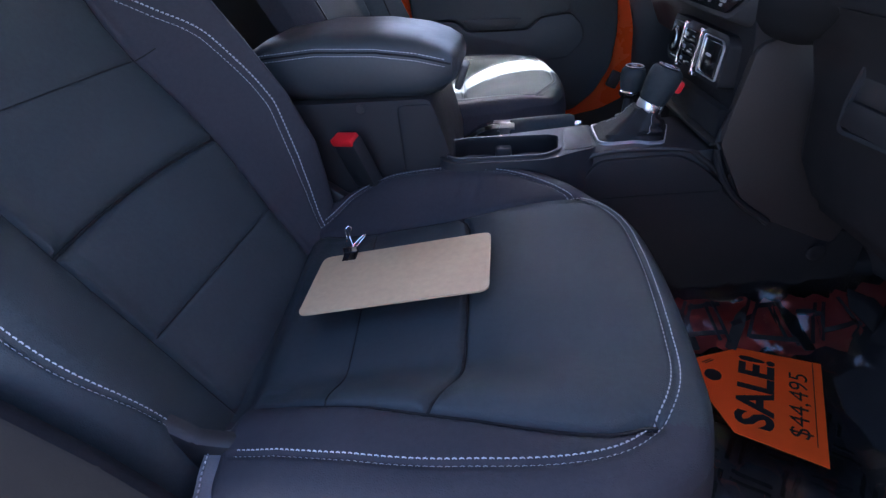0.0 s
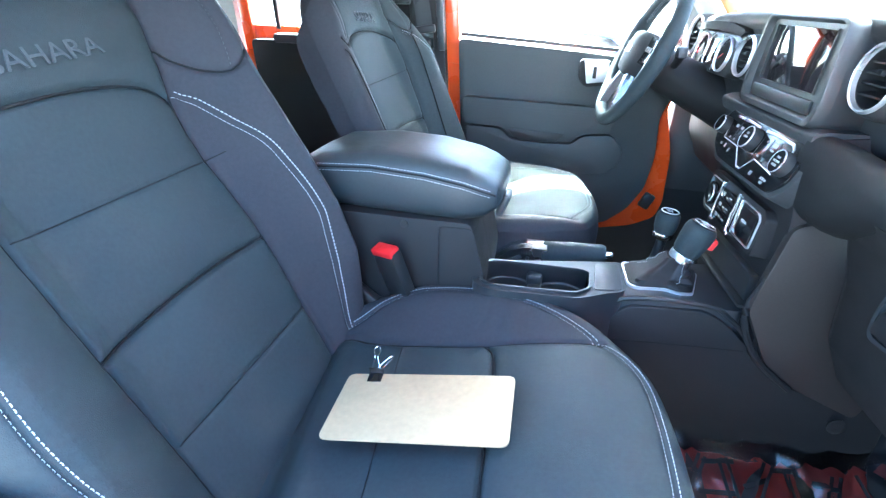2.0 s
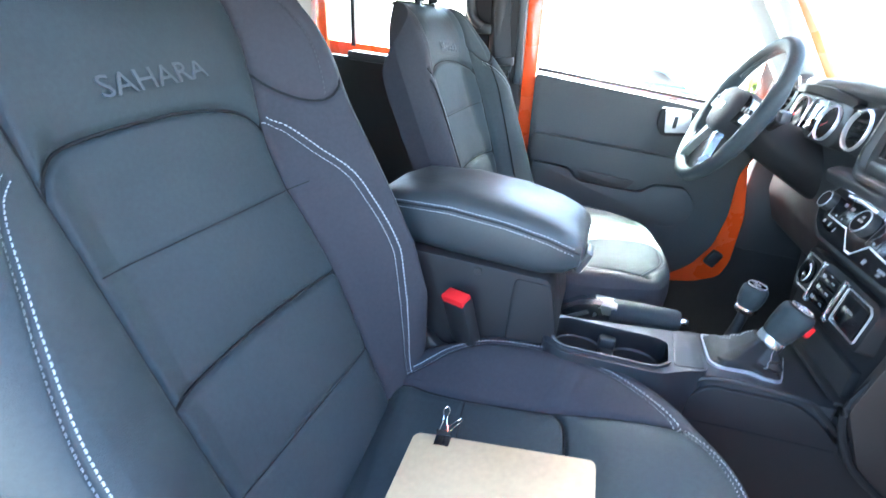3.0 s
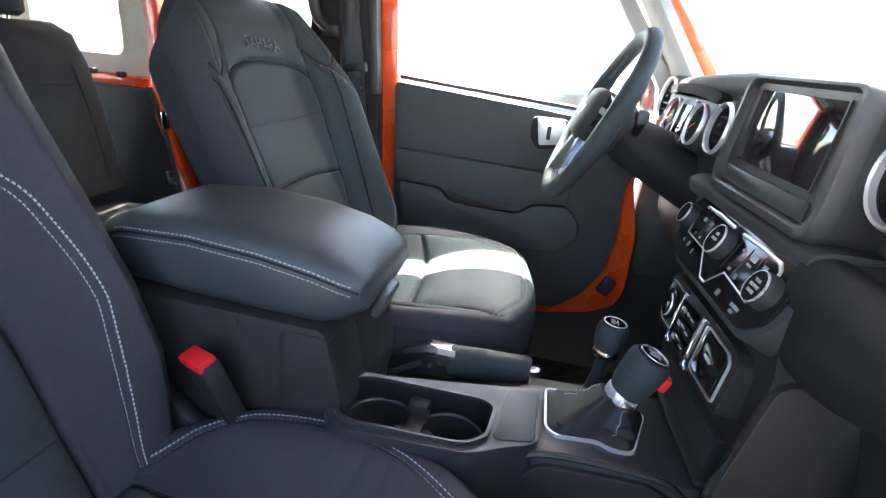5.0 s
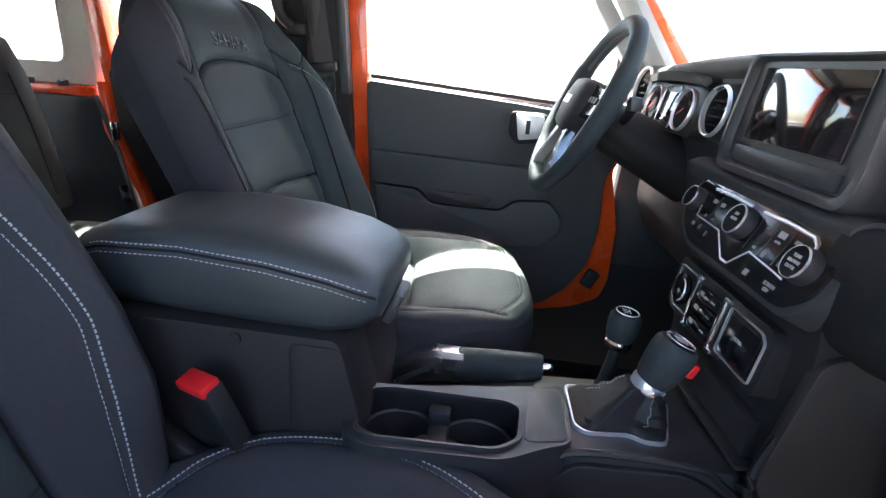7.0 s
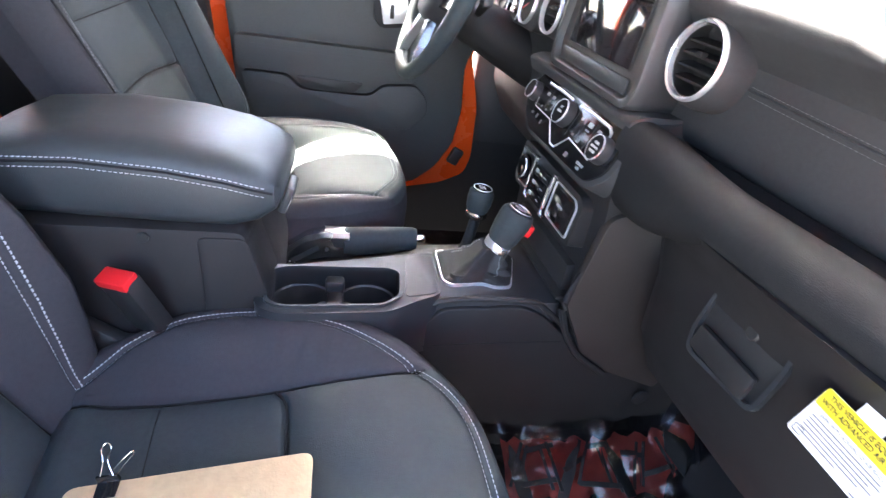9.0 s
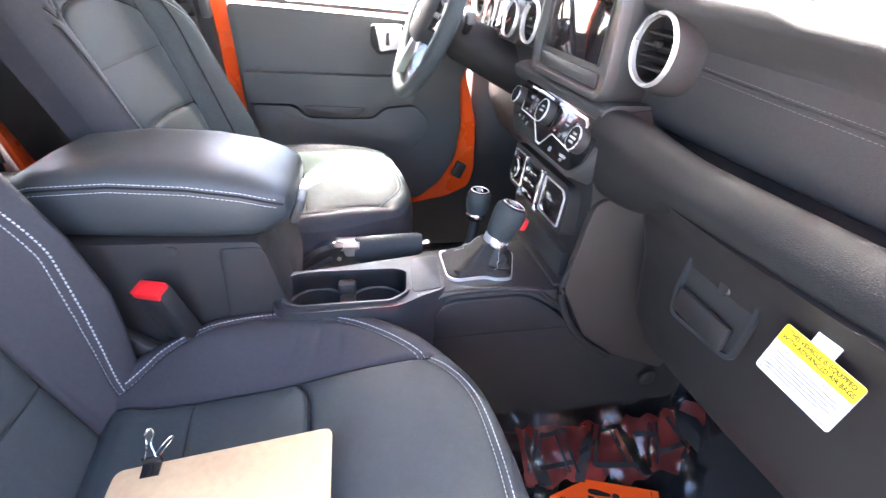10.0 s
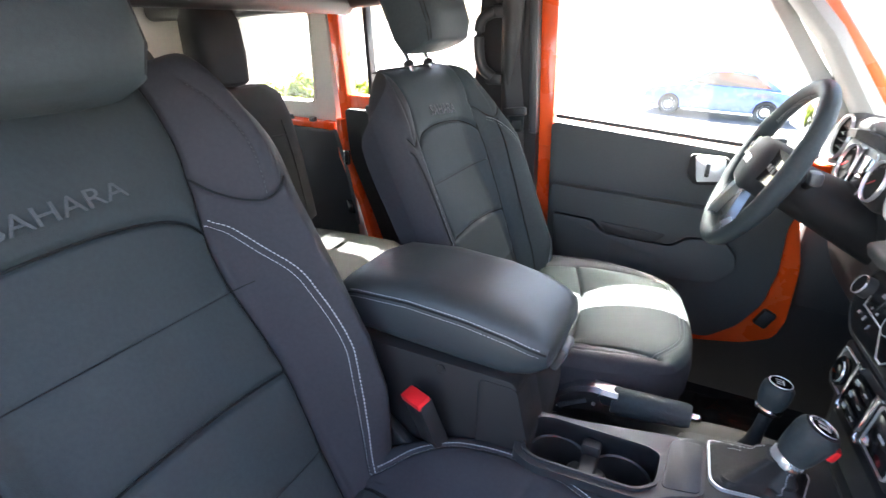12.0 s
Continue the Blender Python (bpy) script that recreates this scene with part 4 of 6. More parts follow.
def panel_pose(x, y, z, tilt):
    """A pose on the centre stack: z looks back into the cabin, y up, tilted back by degrees."""
    return facing((x, y, z), (-math.cos(radians(tilt)), 0, math.sin(radians(tilt))))


def flat(name, size, at, m, mat, parent, bevel=0.0015, label=""):
    ob = part(name, box(size, at, bevel=bevel), mat, parent, label)
    ob.data.transform(m)
    return ob


def plate(name, pts, lo, hi, m, mat, parent, bevel=0.001, label=""):
    """A flat shape on a panel. Across: plus is to the viewer's right."""
    ob = part(name, prism(pts, "z", lo, hi, bevel), mat, parent, label)
    ob.data.transform(m)
    return ob


def outline(name, pts, width, lo, hi, m, mat, parent, label=""):
    c = np.mean(np.array(pts), axis=0)
    w, h = np.ptp(np.array(pts), axis=0) / 2
    inner = [(c[0] + (x - c[0]) * (1 - width / w), c[1] + (y - c[1]) * (1 - width / h)) for x, y in pts]
    ob = part(name, ring_plate(pts, inner, "z", lo, hi), mat, parent, label)
    ob.data.transform(m)
    return ob


# touch screen in its thick frame
sm = panel_pose(0.226, -0.002, 0.756, 6) @ Matrix.Diagonal((1.0, 0.86, 1, 1))
screen = thing("touch_screen", "switched-off touch screen in a thick dark grey frame", "screen", at=(0.012, -0.044, 0.005), turn=6.0)
sc_out = rounded([(-0.128, 0.088), (0.128, 0.088), (0.138, -0.05), (0.128, -0.088), (-0.128, -0.088), (-0.138, -0.05)], 0.018)
sc_back = [(x * 0.93, y * 0.96) for x, y in sc_out]
ob = part("housing", loft([[(x, y, -0.075) for x, y in sc_back], [(x, y, -0.004) for x, y in sc_out]]), FRAME_GREY, screen, "warm grey side of the screen housing")
ob.data.transform(sm)
rim = [[(x * k, 0.003 * (k < 0.95) + y * q, z) for x, y in sc_out] for k, q, z in ((1.0, 1.0, -0.0045), (1.0, 1.0, 0.009), (0.985, 0.978, 0.0125), (0.93, 0.905, 0.0130), (0.915, 0.885, 0.0115), (0.875, 0.84, 0.003))]
ob = part("frame", loft(rim, caps=False), FRAME_GREY, screen, "chamfered dark grey frame")
ob.data.transform(sm)
plate("inner_panel", [(x * 0.88, 0.003 + y * 0.845) for x, y in sc_out], -0.002, 0.0035, sm, FRAME_GREY, screen, 0)
flat("display", (0.186, 0.102, 0.003), (0, 0.0165, 0.0040), sm, SCREEN, screen, 0.0008, "dark glossy display")
outline("display_edge", rounded([(-0.095, 0.070), (0.095, 0.070), (0.095, -0.037), (-0.095, -0.037)], 0.004), 0.002, 0.0034, 0.0062, sm, PLASTIC_DARK, screen)
flat("lower_ledge", (0.206, 0.024, 0.006), (0, -0.057, 0.0055), sm, FRAME_GREY, screen, 0.0028)

# climate panel
hm = panel_pose(0.172, -0.040, 0.634, 24) @ Matrix.Diagonal((0.86, 0.93, 1, 1))
climate = thing("climate_panel", "glossy black climate control panel with silver trim and three dials", "control panel", at=(0.034, 0.000, -0.008), turn=6.0)
hp = rounded([(-0.178, 0.026), (-0.165, 0.046), (0.165, 0.046), (0.182, 0.026), (0.182, -0.020), (0.150, -0.048), (-0.10, -0.048), (-0.15, -0.030), (-0.178, -0.005)], 0.014)
plate("housing", [(x * 1.07, y * 1.14) for x, y in hp], -0.06, 0.0, hm, VINYL, climate, 0.006)
plate("face", hp, -0.01, 0.004, hm, GLOSS_BLACK, climate, 0.003)
for x0, x1 in ((-0.122, -0.012), (0.018, 0.128)):
    ob = part("trim_strip", tube([(x0, 0.036, 0.0045), ((x0 + x1) / 2, 0.0375, 0.0045), (x1, 0.036, 0.0045)], 0.0027, 6, flat=0.4, up=(0, 0, 1)), SATIN, climate, "bright silver strip")
    ob.data.transform(hm)
ob = part("trim_strip", tube([(0.128, 0.036, 0.0045), (0.139, 0.030, 0.0045), (0.141, 0.022, 0.0045)], 0.0034, 6, flat=0.4, up=(0, 0, 1)), SATIN, climate)
ob.data.transform(hm)
edge = [(-0.130, 0.006), (-0.124, -0.010), (-0.045, -0.012), (0.002, -0.041), (0.020, -0.041), (0.045, -0.014), (0.108, -0.018), (0.128, -0.020)]
for a, b in zip(edge, edge[1:]):
    ob = part("trim_strip", tube([(*a, 0.0045), (*b, 0.0045)], 0.0016 if abs(a[0]) < 0.046 and abs(b[0]) < 0.046 else 0.0012, 6, flat=0.4, up=(0, 0, 1)), SATIN, climate)
    ob.data.transform(hm)


def dial(parent, m, x, y, r, deep, mark):
    r, deep = r * 0.76, deep * 0.8
    mm = m @ pose(x, y, 0.003)
    d = part("dial", lathe([(0, 0), (r * 1.0, 0), (r * 1.02, deep * 0.3), (r * 0.96, deep * 0.86), (r * 0.92, deep), (0, deep * 1.0)], mm, 40), RUBBER, parent)
    part("dial_ring", lathe([(r * 0.89, deep), (r * 0.90, deep + 0.0016), (r * 0.93, deep + 0.0014), (r * 0.945, deep - 0.001), (r * 0.89, deep)], mm, 40), RING, d)
    part("dial_face", lathe([(r * 0.89, deep + 0.0008), (0, deep + 0.0008)], mm, 32), SHIELD, d)
    for line, word in enumerate(mark):
        text("dial_lettering", word, r * 0.26, mm @ pose(0, (0.3 - 0.32 * line) * r * (len(mark) > 1), deep + 0.0012), PRINT_WHITE, d)
    return d


dial(climate, hm, -0.148, 0.010, 0.0235, 0.020, ())
dial(climate, hm, 0.0, 0.012, 0.029, 0.022, ("OFF", "AUTO"))
dial(climate, hm, 0.150, 0.004, 0.0275, 0.022, ("TUNE", "BROWSE", "ENTER"))
for x, y, w, h in ((-0.100, 0.020, 0.012, 0.006), (-0.075, 0.020, 0.012, 0.006), (-0.100, -0.004, 0.006, 0.004), (-0.078, -0.004, 0.006, 0.004), (0.048, 0.022, 0.007, 0.004), (0.048, -0.006, 0.007, 0.004), (0.112, 0.022, 0.012, 0.005), (-0.118, -0.022, 0.008, 0.005), (-0.095, -0.022, 0.006, 0.008), (-0.070, -0.026, 0.004, 0.008), (0.072, -0.008, 0.008, 0.007), (0.110, -0.008, 0.011, 0.006), (0.066, -0.036, 0.010, 0.008)):
    flat("button_mark", (w, h, 0.0006), (x, y, 0.0048), hm, PRINT_GREY, climate, 0)
flat("fan_mark", (0.015, 0.008, 0.0006), (0.080, 0.022, 0.0048), hm, PRINT_WHITE, climate, 0)
text("button_lettering", "MODE", 0.0045, hm @ pose(0.080, 0.012, 0.005), PRINT_WHITE, climate)
text("button_lettering", "A/C", 0.0075, hm @ pose(0.112, 0.010, 0.005), PRINT_WHITE, climate)
text("button_lettering", "SCREEN\nOFF", 0.0065, hm @ pose(0.118, -0.036, 0.005), PRINT_WHITE, climate)
for x in (0.028, 0.064, 0.096, -0.088):
    flat("button_gap", (0.0012, 0.044, 0.0008), (x, 0.008, 0.0044), hm, PLASTIC_DARK, climate, 0)

# switch and media panel below it
mm_ = panel_pose(0.192, -0.022, 0.500, 8) @ Matrix.Diagonal((0.88, 0.86, 1, 1))
media = thing("switch_panel", "window switch and media port panel with silver frames", "control panel", at=(0.010, -0.013, 0.010), turn=6.0)
mp = rounded([(-0.132, 0.042), (0.120, 0.042), (0.136, 0.030), (0.136, -0.040), (-0.120, -0.040), (-0.135, -0.028)], 0.008)
plate("face", [(x * 1.05, y * 1.12) for x, y in mp], -0.05, 0.0, mm_, PLASTIC, media, 0.004)
outline("left_frame", rounded([(-0.128, 0.036), (-0.066, 0.036), (-0.066, -0.034), (-0.112, -0.034), (-0.128, -0.020)], 0.006), 0.0013, 0.0, 0.0035, mm_, RING, media)
outline("right_frame", rounded([(0.040, 0.036), (0.118, 0.036), (0.130, 0.026), (0.130, -0.036), (0.040, -0.036)], 0.006), 0.0013, 0.0, 0.0035, mm_, RING, media)
for x in (-0.055, -0.012, 0.030):
    if x != -0.012:
        flat("silver_bar", (0.007, 0.084, 0.010), (x, 0.0, 0.004), mm_, CHROME, media, 0.002)
        flat("bar_foot", (0.018, 0.007, 0.009), (x + 0.004, -0.042, 0.004), mm_, CHROME, media, 0.002)
        flat("bar_head", (0.016, 0.006, 0.009), (x + 0.003, 0.041, 0.004), mm_, CHROME, media, 0.002)
for y in (0.022, -0.002, -0.026):
    sw = flat("switch", (0.066, 0.020, 0.008), (-0.012, y, 0.004), mm_, GLOSS_BLACK, media, 0.002)
    flat("switch_mark", (0.012, 0.007, 0.0006), (-0.03, y, 0.0085), mm_, PRINT_WHITE, sw, 0)
    flat("switch_mark", (0.012, 0.002, 0.0006), (0.006, y, 0.0085), mm_, PRINT_WHITE, sw, 0)
md = part("socket_cap", lathe([(0, 0.002), (0.026, 0.002), (0.027, 0.006), (0.022, 0.009), (0, 0.009)], mm_ @ pose(-0.097, 0.0, 0), 32), GLOSS_BLACK, media)
ob = part("socket_arc", tube([(-0.097 + 0.021 * math.cos(q), 0.021 * math.sin(q), 0.0095) for q in np.linspace(-1.2, 1.3, 14)], 0.0014, 6), RING, md)
ob.data.transform(mm_)
flat("media_door", (0.076, 0.060, 0.006), (0.086, 0.0, 0.002), mm_, GLOSS_BLACK, media, 0.002)
text("media_lettering", "MEDIA", 0.0075, mm_ @ pose(0.084, 0.004, 0.0056), PRINT_WHITE, media)

# centre stack behind and below the panels
part("stack_core", prism(rounded([(0.222, 0.68), (0.215, 0.60), (0.222, 0.55), (0.222, 0.44), (0.225, 0.30), (0.46, 0.20), (0.50, 0.30), (0.46, 0.70)], 0.012), "y", -0.162, 0.145, 0.008), PLASTIC, dash)
part("stack_cheek", prism(rounded([(0.225, 0.548), (0.196, 0.40), (0.262, 0.270), (0.425, 0.195), (0.46, 0.30), (0.36, 0.52), (0.30, 0.57)], 0.014), "y", -0.172, -0.155, 0.006), WARM_PANEL, dash, "plastic side panel with an orange bounce tint")
# Solid block: the shade inside the open cubby is its near-black colour.
part("stack_cubby", box((0.02, 0.22, 0.050), (0.2175, -0.012, 0.415), (0, 0, 0), 0.004), NEAR_BLACK, dash, "black block for the cubby's shaded opening")
part("cubby_lip", box((0.03, 0.25, 0.007), (0.210, -0.012, 0.386), (0, 0, 0), 0.003), PLASTIC_DARK, dash)
part("stack_edge", tube(smooth_line([(0.218, -0.163, 0.47), (0.195, -0.168, 0.39), (0.23, -0.174, 0.31), (0.30, -0.176, 0.25)], 6), 0.006, 8), PLASTIC, dash)
part("trim_button", lathe([(0, 0), (0.016, 0), (0.016, 0.002), (0.013, 0.0035), (0.006, 0.003), (0, 0.003)], facing((0.395, -0.181, 0.185), (0, -1, 0)), 24), PLASTIC, dash)

# glove box with its handle and warning label
glove = thing("glove_box", "black plastic glove box door with a recessed handle", "glove box", at=(-0.045, -0.030, 0.035), turn=6.0)
gp = [(0.262, 0.585), (0.30, 0.535), (0.322, 0.46), (0.330, 0.36), (0.36, 0.30), (0.42, 0.28)]
part("door", loft([[(x + dx, y, z) for x, z in gp] + [(x + dx + 0.05, y, z) for x, z in gp[::-1]] for y, dx in ((-0.70, 0.02), (-0.68, 0.012), (-0.45, 0.0), (-0.26, 0.0), (-0.235, 0.012))]), PLASTIC, glove)
part("lower_panel", loft([[(x + dx, y, z) for x, z in [(0.40, 0.300), (0.42, 0.24), (0.50, 0.18)]] + [(0.56, y, 0.18), (0.56, y, 0.30)] for y, dx in ((-0.70, 0.0), (-0.20, 0.0))]), PLASTIC, glove)
gm = facing((0.306, -0.418, 0.490), (-1, 0, 0.20)) @ Matrix.Scale(0.88, 4)
hand_o = rounded([(-0.066, 0.05), (0.060, 0.056), (0.066, 0.02), (0.064, -0.046), (-0.056, -0.054), (-0.066, -0.02)], 0.014)
outline("handle_rim", hand_o, 0.006, 0.0, 0.008, gm, PLASTIC_SATIN, glove)
plate("handle_recess", [(x * 0.92, y * 0.92) for x, y in hand_o], -0.004, 0.0015, gm, PLASTIC_DARK, glove)
flat("handle_lever", (0.10, 0.036, 0.012), (-0.004, -0.026, 0.007), gm, PLASTIC, glove, 0.006, "pull lever")
part("key_lock", lathe([(0, 0.001), (0.010, 0.001), (0.010, 0.006), (0.008, 0.008), (0, 0.008)], gm @ pose(0.006, 0.028, 0), 20), PLASTIC_DARK, glove)

label = thing("air_bag_label", "white and yellow air bag warning label hanging below the dash", "label", at=(-0.032, -0.014, 0.010), turn=6.0)
lm = facing((0.270, -0.574, 0.538), (-1.0, -0.10, 0.25)) @ pose(0, 0, 0, 0, 0, -6) @ Matrix.Scale(0.66, 4)
plate("card", rounded([(-0.062, 0.040), (0.062, 0.040), (0.062, -0.040), (-0.062, -0.040)], 0.006), 0, 0.0006, lm, PAPER_WHITE, label, 0)
plate("yellow_band", rounded([(-0.0615, 0.0395), (0.0615, 0.0395), (0.0615, 0.012), (-0.0615, 0.012)], 0.004), 0.0007, 0.0010, lm, PAPER_YELLOW, label, 0)
flat("tape", (0.036, 0.032, 0.0005), (-0.006, 0.050, 0.0004), lm, PAPER_WHITE, label, 0)
text("heading", "THIS VEHICLE IS EQUIPPED\nWITH ADVANCED AIR BAGS", 0.0098, lm @ pose(0, 0.0262, 0.0012), INK, label, "", 0.0002, 0.9, 0.0001)
text("subheading", "EVEN WITH ADVANCED AIR BAGS", 0.0062, lm @ pose(0, 0.0055, 0.0009), INK, label, "", 0.0, 0.95, 0.0001)
for k, w in enumerate((0.100, 0.104, 0.094, 0.102, 0.088, 0.060)):
    flat("text_bar", (w, 0.0018, 0.0003), (-0.052 + w / 2, -0.0015 - 0.0055 * k, 0.0009), lm, PRINT_GREY, label, 0)
flat("text_bar", (0.022, 0.002, 0.0003), (0.046, -0.036, 0.0009), lm, PRINT_GREY, label, 0)
outline("book_mark", rounded([(-0.057, -0.025), (-0.043, -0.025), (-0.043, -0.036), (-0.057, -0.036)], 0.002), 0.001, 0.0007, 0.001, lm, INK, label)

# instrument cluster
cluster = thing("instrument_cluster", "instrument cluster with two chrome-ringed round gauges", "instrument cluster", at=(0.005, -0.034, -0.004), turn=6.0)
cm = panel_pose(0.252, 0.412, 0.750, 12) @ Matrix.Diagonal((0.74, 0.74, 1, 1))
plate("surround", rounded([(-0.185, 0.060), (0.185, 0.060), (0.185, -0.058), (-0.185, -0.058)], 0.03), -0.03, 0.004, cm, PLASTIC_DARK, cluster, 0.004)
for x in (-0.100, 0.100):
    g = part("gauge", lathe([(0, 0.006), (0.045, 0.006), (0.046, 0.004)], cm @ pose(x, 0, 0), 40), SHIELD, cluster)
    part("gauge_ring", lathe([(0.0465, 0.004), (0.047, 0.010), (0.0485, 0.0115), (0.050, 0.010), (0.0505, 0.004)], cm @ pose(x, 0, 0), 48), RING, g)
    for q in np.linspace(-2.2, 2.2, 11):
        ob = part("gauge_mark", box((0.002, 0.007, 0.0006), (0, 0.038, 0.0066)), PRINT_GREY, g)
        ob.data.transform(cm @ pose(x, 0, 0, 0, 0, math.degrees(q)))
    ob = part("needle", box((0.002, 0.034, 0.001), (0, 0.012, 0.009)), RED, g)
    ob.data.transform(cm @ pose(x, 0, 0, 0, 0, 120))
flat("info_display", (0.090, 0.075, 0.002), (0, 0.0, 0.005), cm, SCREEN, cluster, 0.001)
for x in (-0.049, 0.049):
    ob = part("chrome_bracket", tube(smooth_line([(x * 0.72, 0.052, 0.006), (x, 0.044, 0.007), (x * 1.04, 0.0, 0.007), (x, -0.044, 0.007), (x * 0.72, -0.052, 0.006)], 5), 0.0017, 8), SATIN, cluster)
    ob.data.transform(cm)
ob = part("visor", loft([[(-0.205 * k, h, z) for k in (1,)] + [(x * k, h + lift, z) for x, lift in ((-0.19, 0.010), (-0.10, 0.020), (0.0, 0.023), (0.10, 0.020), (0.19, 0.010), (0.205, 0.0), (0.19, -0.012), (0.10, -0.004), (0.0, -0.002), (-0.10, -0.004), (-0.19, -0.012))] for k, h, z in ((1.04, 0.072, -0.06), (1.0, 0.070, -0.005), (0.995, 0.068, 0.008), (0.985, 0.066, 0.012))]), SHADED_VINYL, cluster, "hooded visor over the gauges")
ob.data.transform(cm)

# steering wheel and column
wheel = thing("steering_wheel", "black leather steering wheel with silver lower spokes", "steering wheel", at=(0.022, 0.045, -0.012), turn=5.0)
tilt = 24.0
wm = facing((0.062, 0.372, 0.745), (-math.cos(radians(tilt)), 0, math.sin(radians(tilt))))
R = 0.172
rim = [(R * math.cos(q), R * 0.98 * math.sin(q), 0) for q in np.linspace(0, 2 * math.pi, 72, endpoint=False)]
rad = [0.0165 + 0.0022 * (abs(math.sin(q)) < 0.45) for q in np.linspace(0, 2 * math.pi, 72, endpoint=False)]
ob = part("rim", tube(rim, rad, 14, closed=True), LEATHER, wheel)
ob.data.transform(wm)
bms = None
for q in np.linspace(0, 2 * math.pi, 150, endpoint=False):
    c, s = math.cos(q), math.sin(q)
    bms = tube([((R - 0.0160) * c - 0.003 * s, (R - 0.0160) * 0.98 * s + 0.003 * c, 0.003), ((R - 0.0160) * c + 0.003 * s, (R - 0.0160) * 0.98 * s - 0.003 * c, -0.003)], 0.0008, 4, bm=bms)
ob = part("rim_stitching", bms, STITCH, wheel)
ob["kind"] = "stuff"
ob.data.transform(wm)
hub = rounded([(-0.060, 0.052), (0.060, 0.052), (0.078, 0.0), (0.050, -0.058), (-0.050, -0.058), (-0.078, 0.0)], 0.03)
ob = part("air_bag_cover", loft([[(x * f, y * f, z) for x, y in hub] for f, z in ((0.98, -0.05), (1.0, 0.0), (0.96, 0.018), (0.82, 0.028), (0.5, 0.033))]), VINYL, wheel)
ob.data.transform(wm)
ob = part("emblem", prism(rounded([(-0.022, 0.008), (0.022, 0.008), (0.022, -0.008), (-0.022, -0.008)], 0.004), "z", 0.032, 0.0345, 0.001), SATIN, wheel)
ob.data.transform(wm)
for k in (-1, 1):
    sp = part("spoke", loft([[(k * x, 0.012 + h, -0.008), (k * x, 0.012 + h, 0.010), (k * x, 0.012 - h, 0.012), (k * x, 0.012 - h, -0.008)] for x, h in ((0.05, 0.035), (0.10, 0.026), (0.165, 0.022))]), GLOSS_BLACK, wheel)
    sp.data.transform(wm)
    for n in range(3):
        b = part("spoke_button", box((0.016, 0.012, 0.004), (k * (0.092 + 0.02 * n), 0.014, 0.013), (0, 0, 0), 0.002), PLASTIC, sp)
        b.data.transform(wm)
    trim = part("silver_spoke", loft([[(k * (x - w), y, -0.004), (k * (x - w), y, 0.014), (k * (x + w), y, 0.014), (k * (x + w), y, -0.004)] for x, y, w in ((0.036, -0.050, 0.014), (0.062, -0.100, 0.011), (0.082, -0.150, 0.014))]), SATIN, wheel, "satin silver lower spoke")
    trim.data.transform(wm)
ax = wm.to_3x3() @ Vector((0, 0, -1))
p0 = Vector(wm.translation)
column = thing("steering_column", "black plastic steering column shroud with stalks", "steering column", at=(0.022, 0.045, -0.012), turn=5.0)
part("shroud", loft([[p0 + ax * d + Vector((0, r * math.cos(q), r * 0.85 * math.sin(q) - 0.01)) for q in np.linspace(0, 2 * math.pi, 24, endpoint=False)] for d, r in ((0.03, 0.045), (0.05, 0.062), (0.12, 0.068), (0.24, 0.08))]), PLASTIC, column)
for k in (-1, 1):
    a = p0 + ax * 0.075
    st = part("stalk", tube([a + Vector((0, k * 0.05, 0.01)), a + Vector((-0.005, k * 0.10, 0.03)), a + Vector((-0.015, k * 0.145, 0.045))], [0.008, 0.009, 0.011], 10), PLASTIC, column)
    part("stalk_tip", box((0.02, 0.03, 0.024), tuple(a + Vector((-0.016, k * 0.155, 0.05))), (0, 0, 0), 0.005), PLASTIC_GREY, st)


# ---- the car's body ----
SIDE, ROOF = 0.70, 1.15


def structure(name, bm, mat, label, category="", smooth=True):
    return tagged(part(name, bm, mat, None, label, smooth), label, category or name.split("_")[0], kind="structure")


structure("floor", prism([(-1.95, -0.74), (0.80, -0.74), (0.80, 0.72), (-1.95, 0.72)], "z", -0.06, -0.008), CARPET, "black carpeted car floor", "floor")
structure("tunnel", prism(rounded([(-0.165, -0.02), (-0.155, 0.10), (-0.135, 0.16), (0.13, 0.16), (0.19, 0.10), (0.25, -0.02)], 0.03), "x", -0.75, 0.62), CARPET, "black carpeted transmission tunnel", "tunnel")
structure("toe_board", prism([(0.36, -0.01), (0.62, 0.16), (0.70, 0.16), (0.70, -0.02)], "y", -0.72, 0.70), CARPET, "sloping black carpeted toe board", "floor")

# driver's door: painted shell, dark trim on it
door = tagged(thing("door_1", "orange painted front door with black inner trim", "door"), kind="structure")
part("door_shell", prism(rounded([(-0.500, 0.725), (0.26, 0.690), (0.185, 0.57), (0.222, 0.42), (0.226, 0.27), (0.210, 0.215), (0.14, 0.180), (0.02, 0.155), (-0.46, 0.12), (-0.485, 0.30)], 0.02), "y", SIDE - 0.008, SIDE + 0.05, 0.004), PAINT, door, "orange painted steel")
part("trim_panel", prism(rounded([(-0.450, 0.738), (-0.06, 0.712), (0.185, 0.690), (0.186, 0.60), (0.164, 0.54), (0.172, 0.42), (0.158, 0.32), (0.115, 0.245), (0.05, 0.190), (-0.40, 0.15), (-0.430, 0.40)], 0.02), "y", SIDE - 0.040, SIDE - 0.009, 0.010), DOOR_TRIM, door, "black grained plastic trim panel")
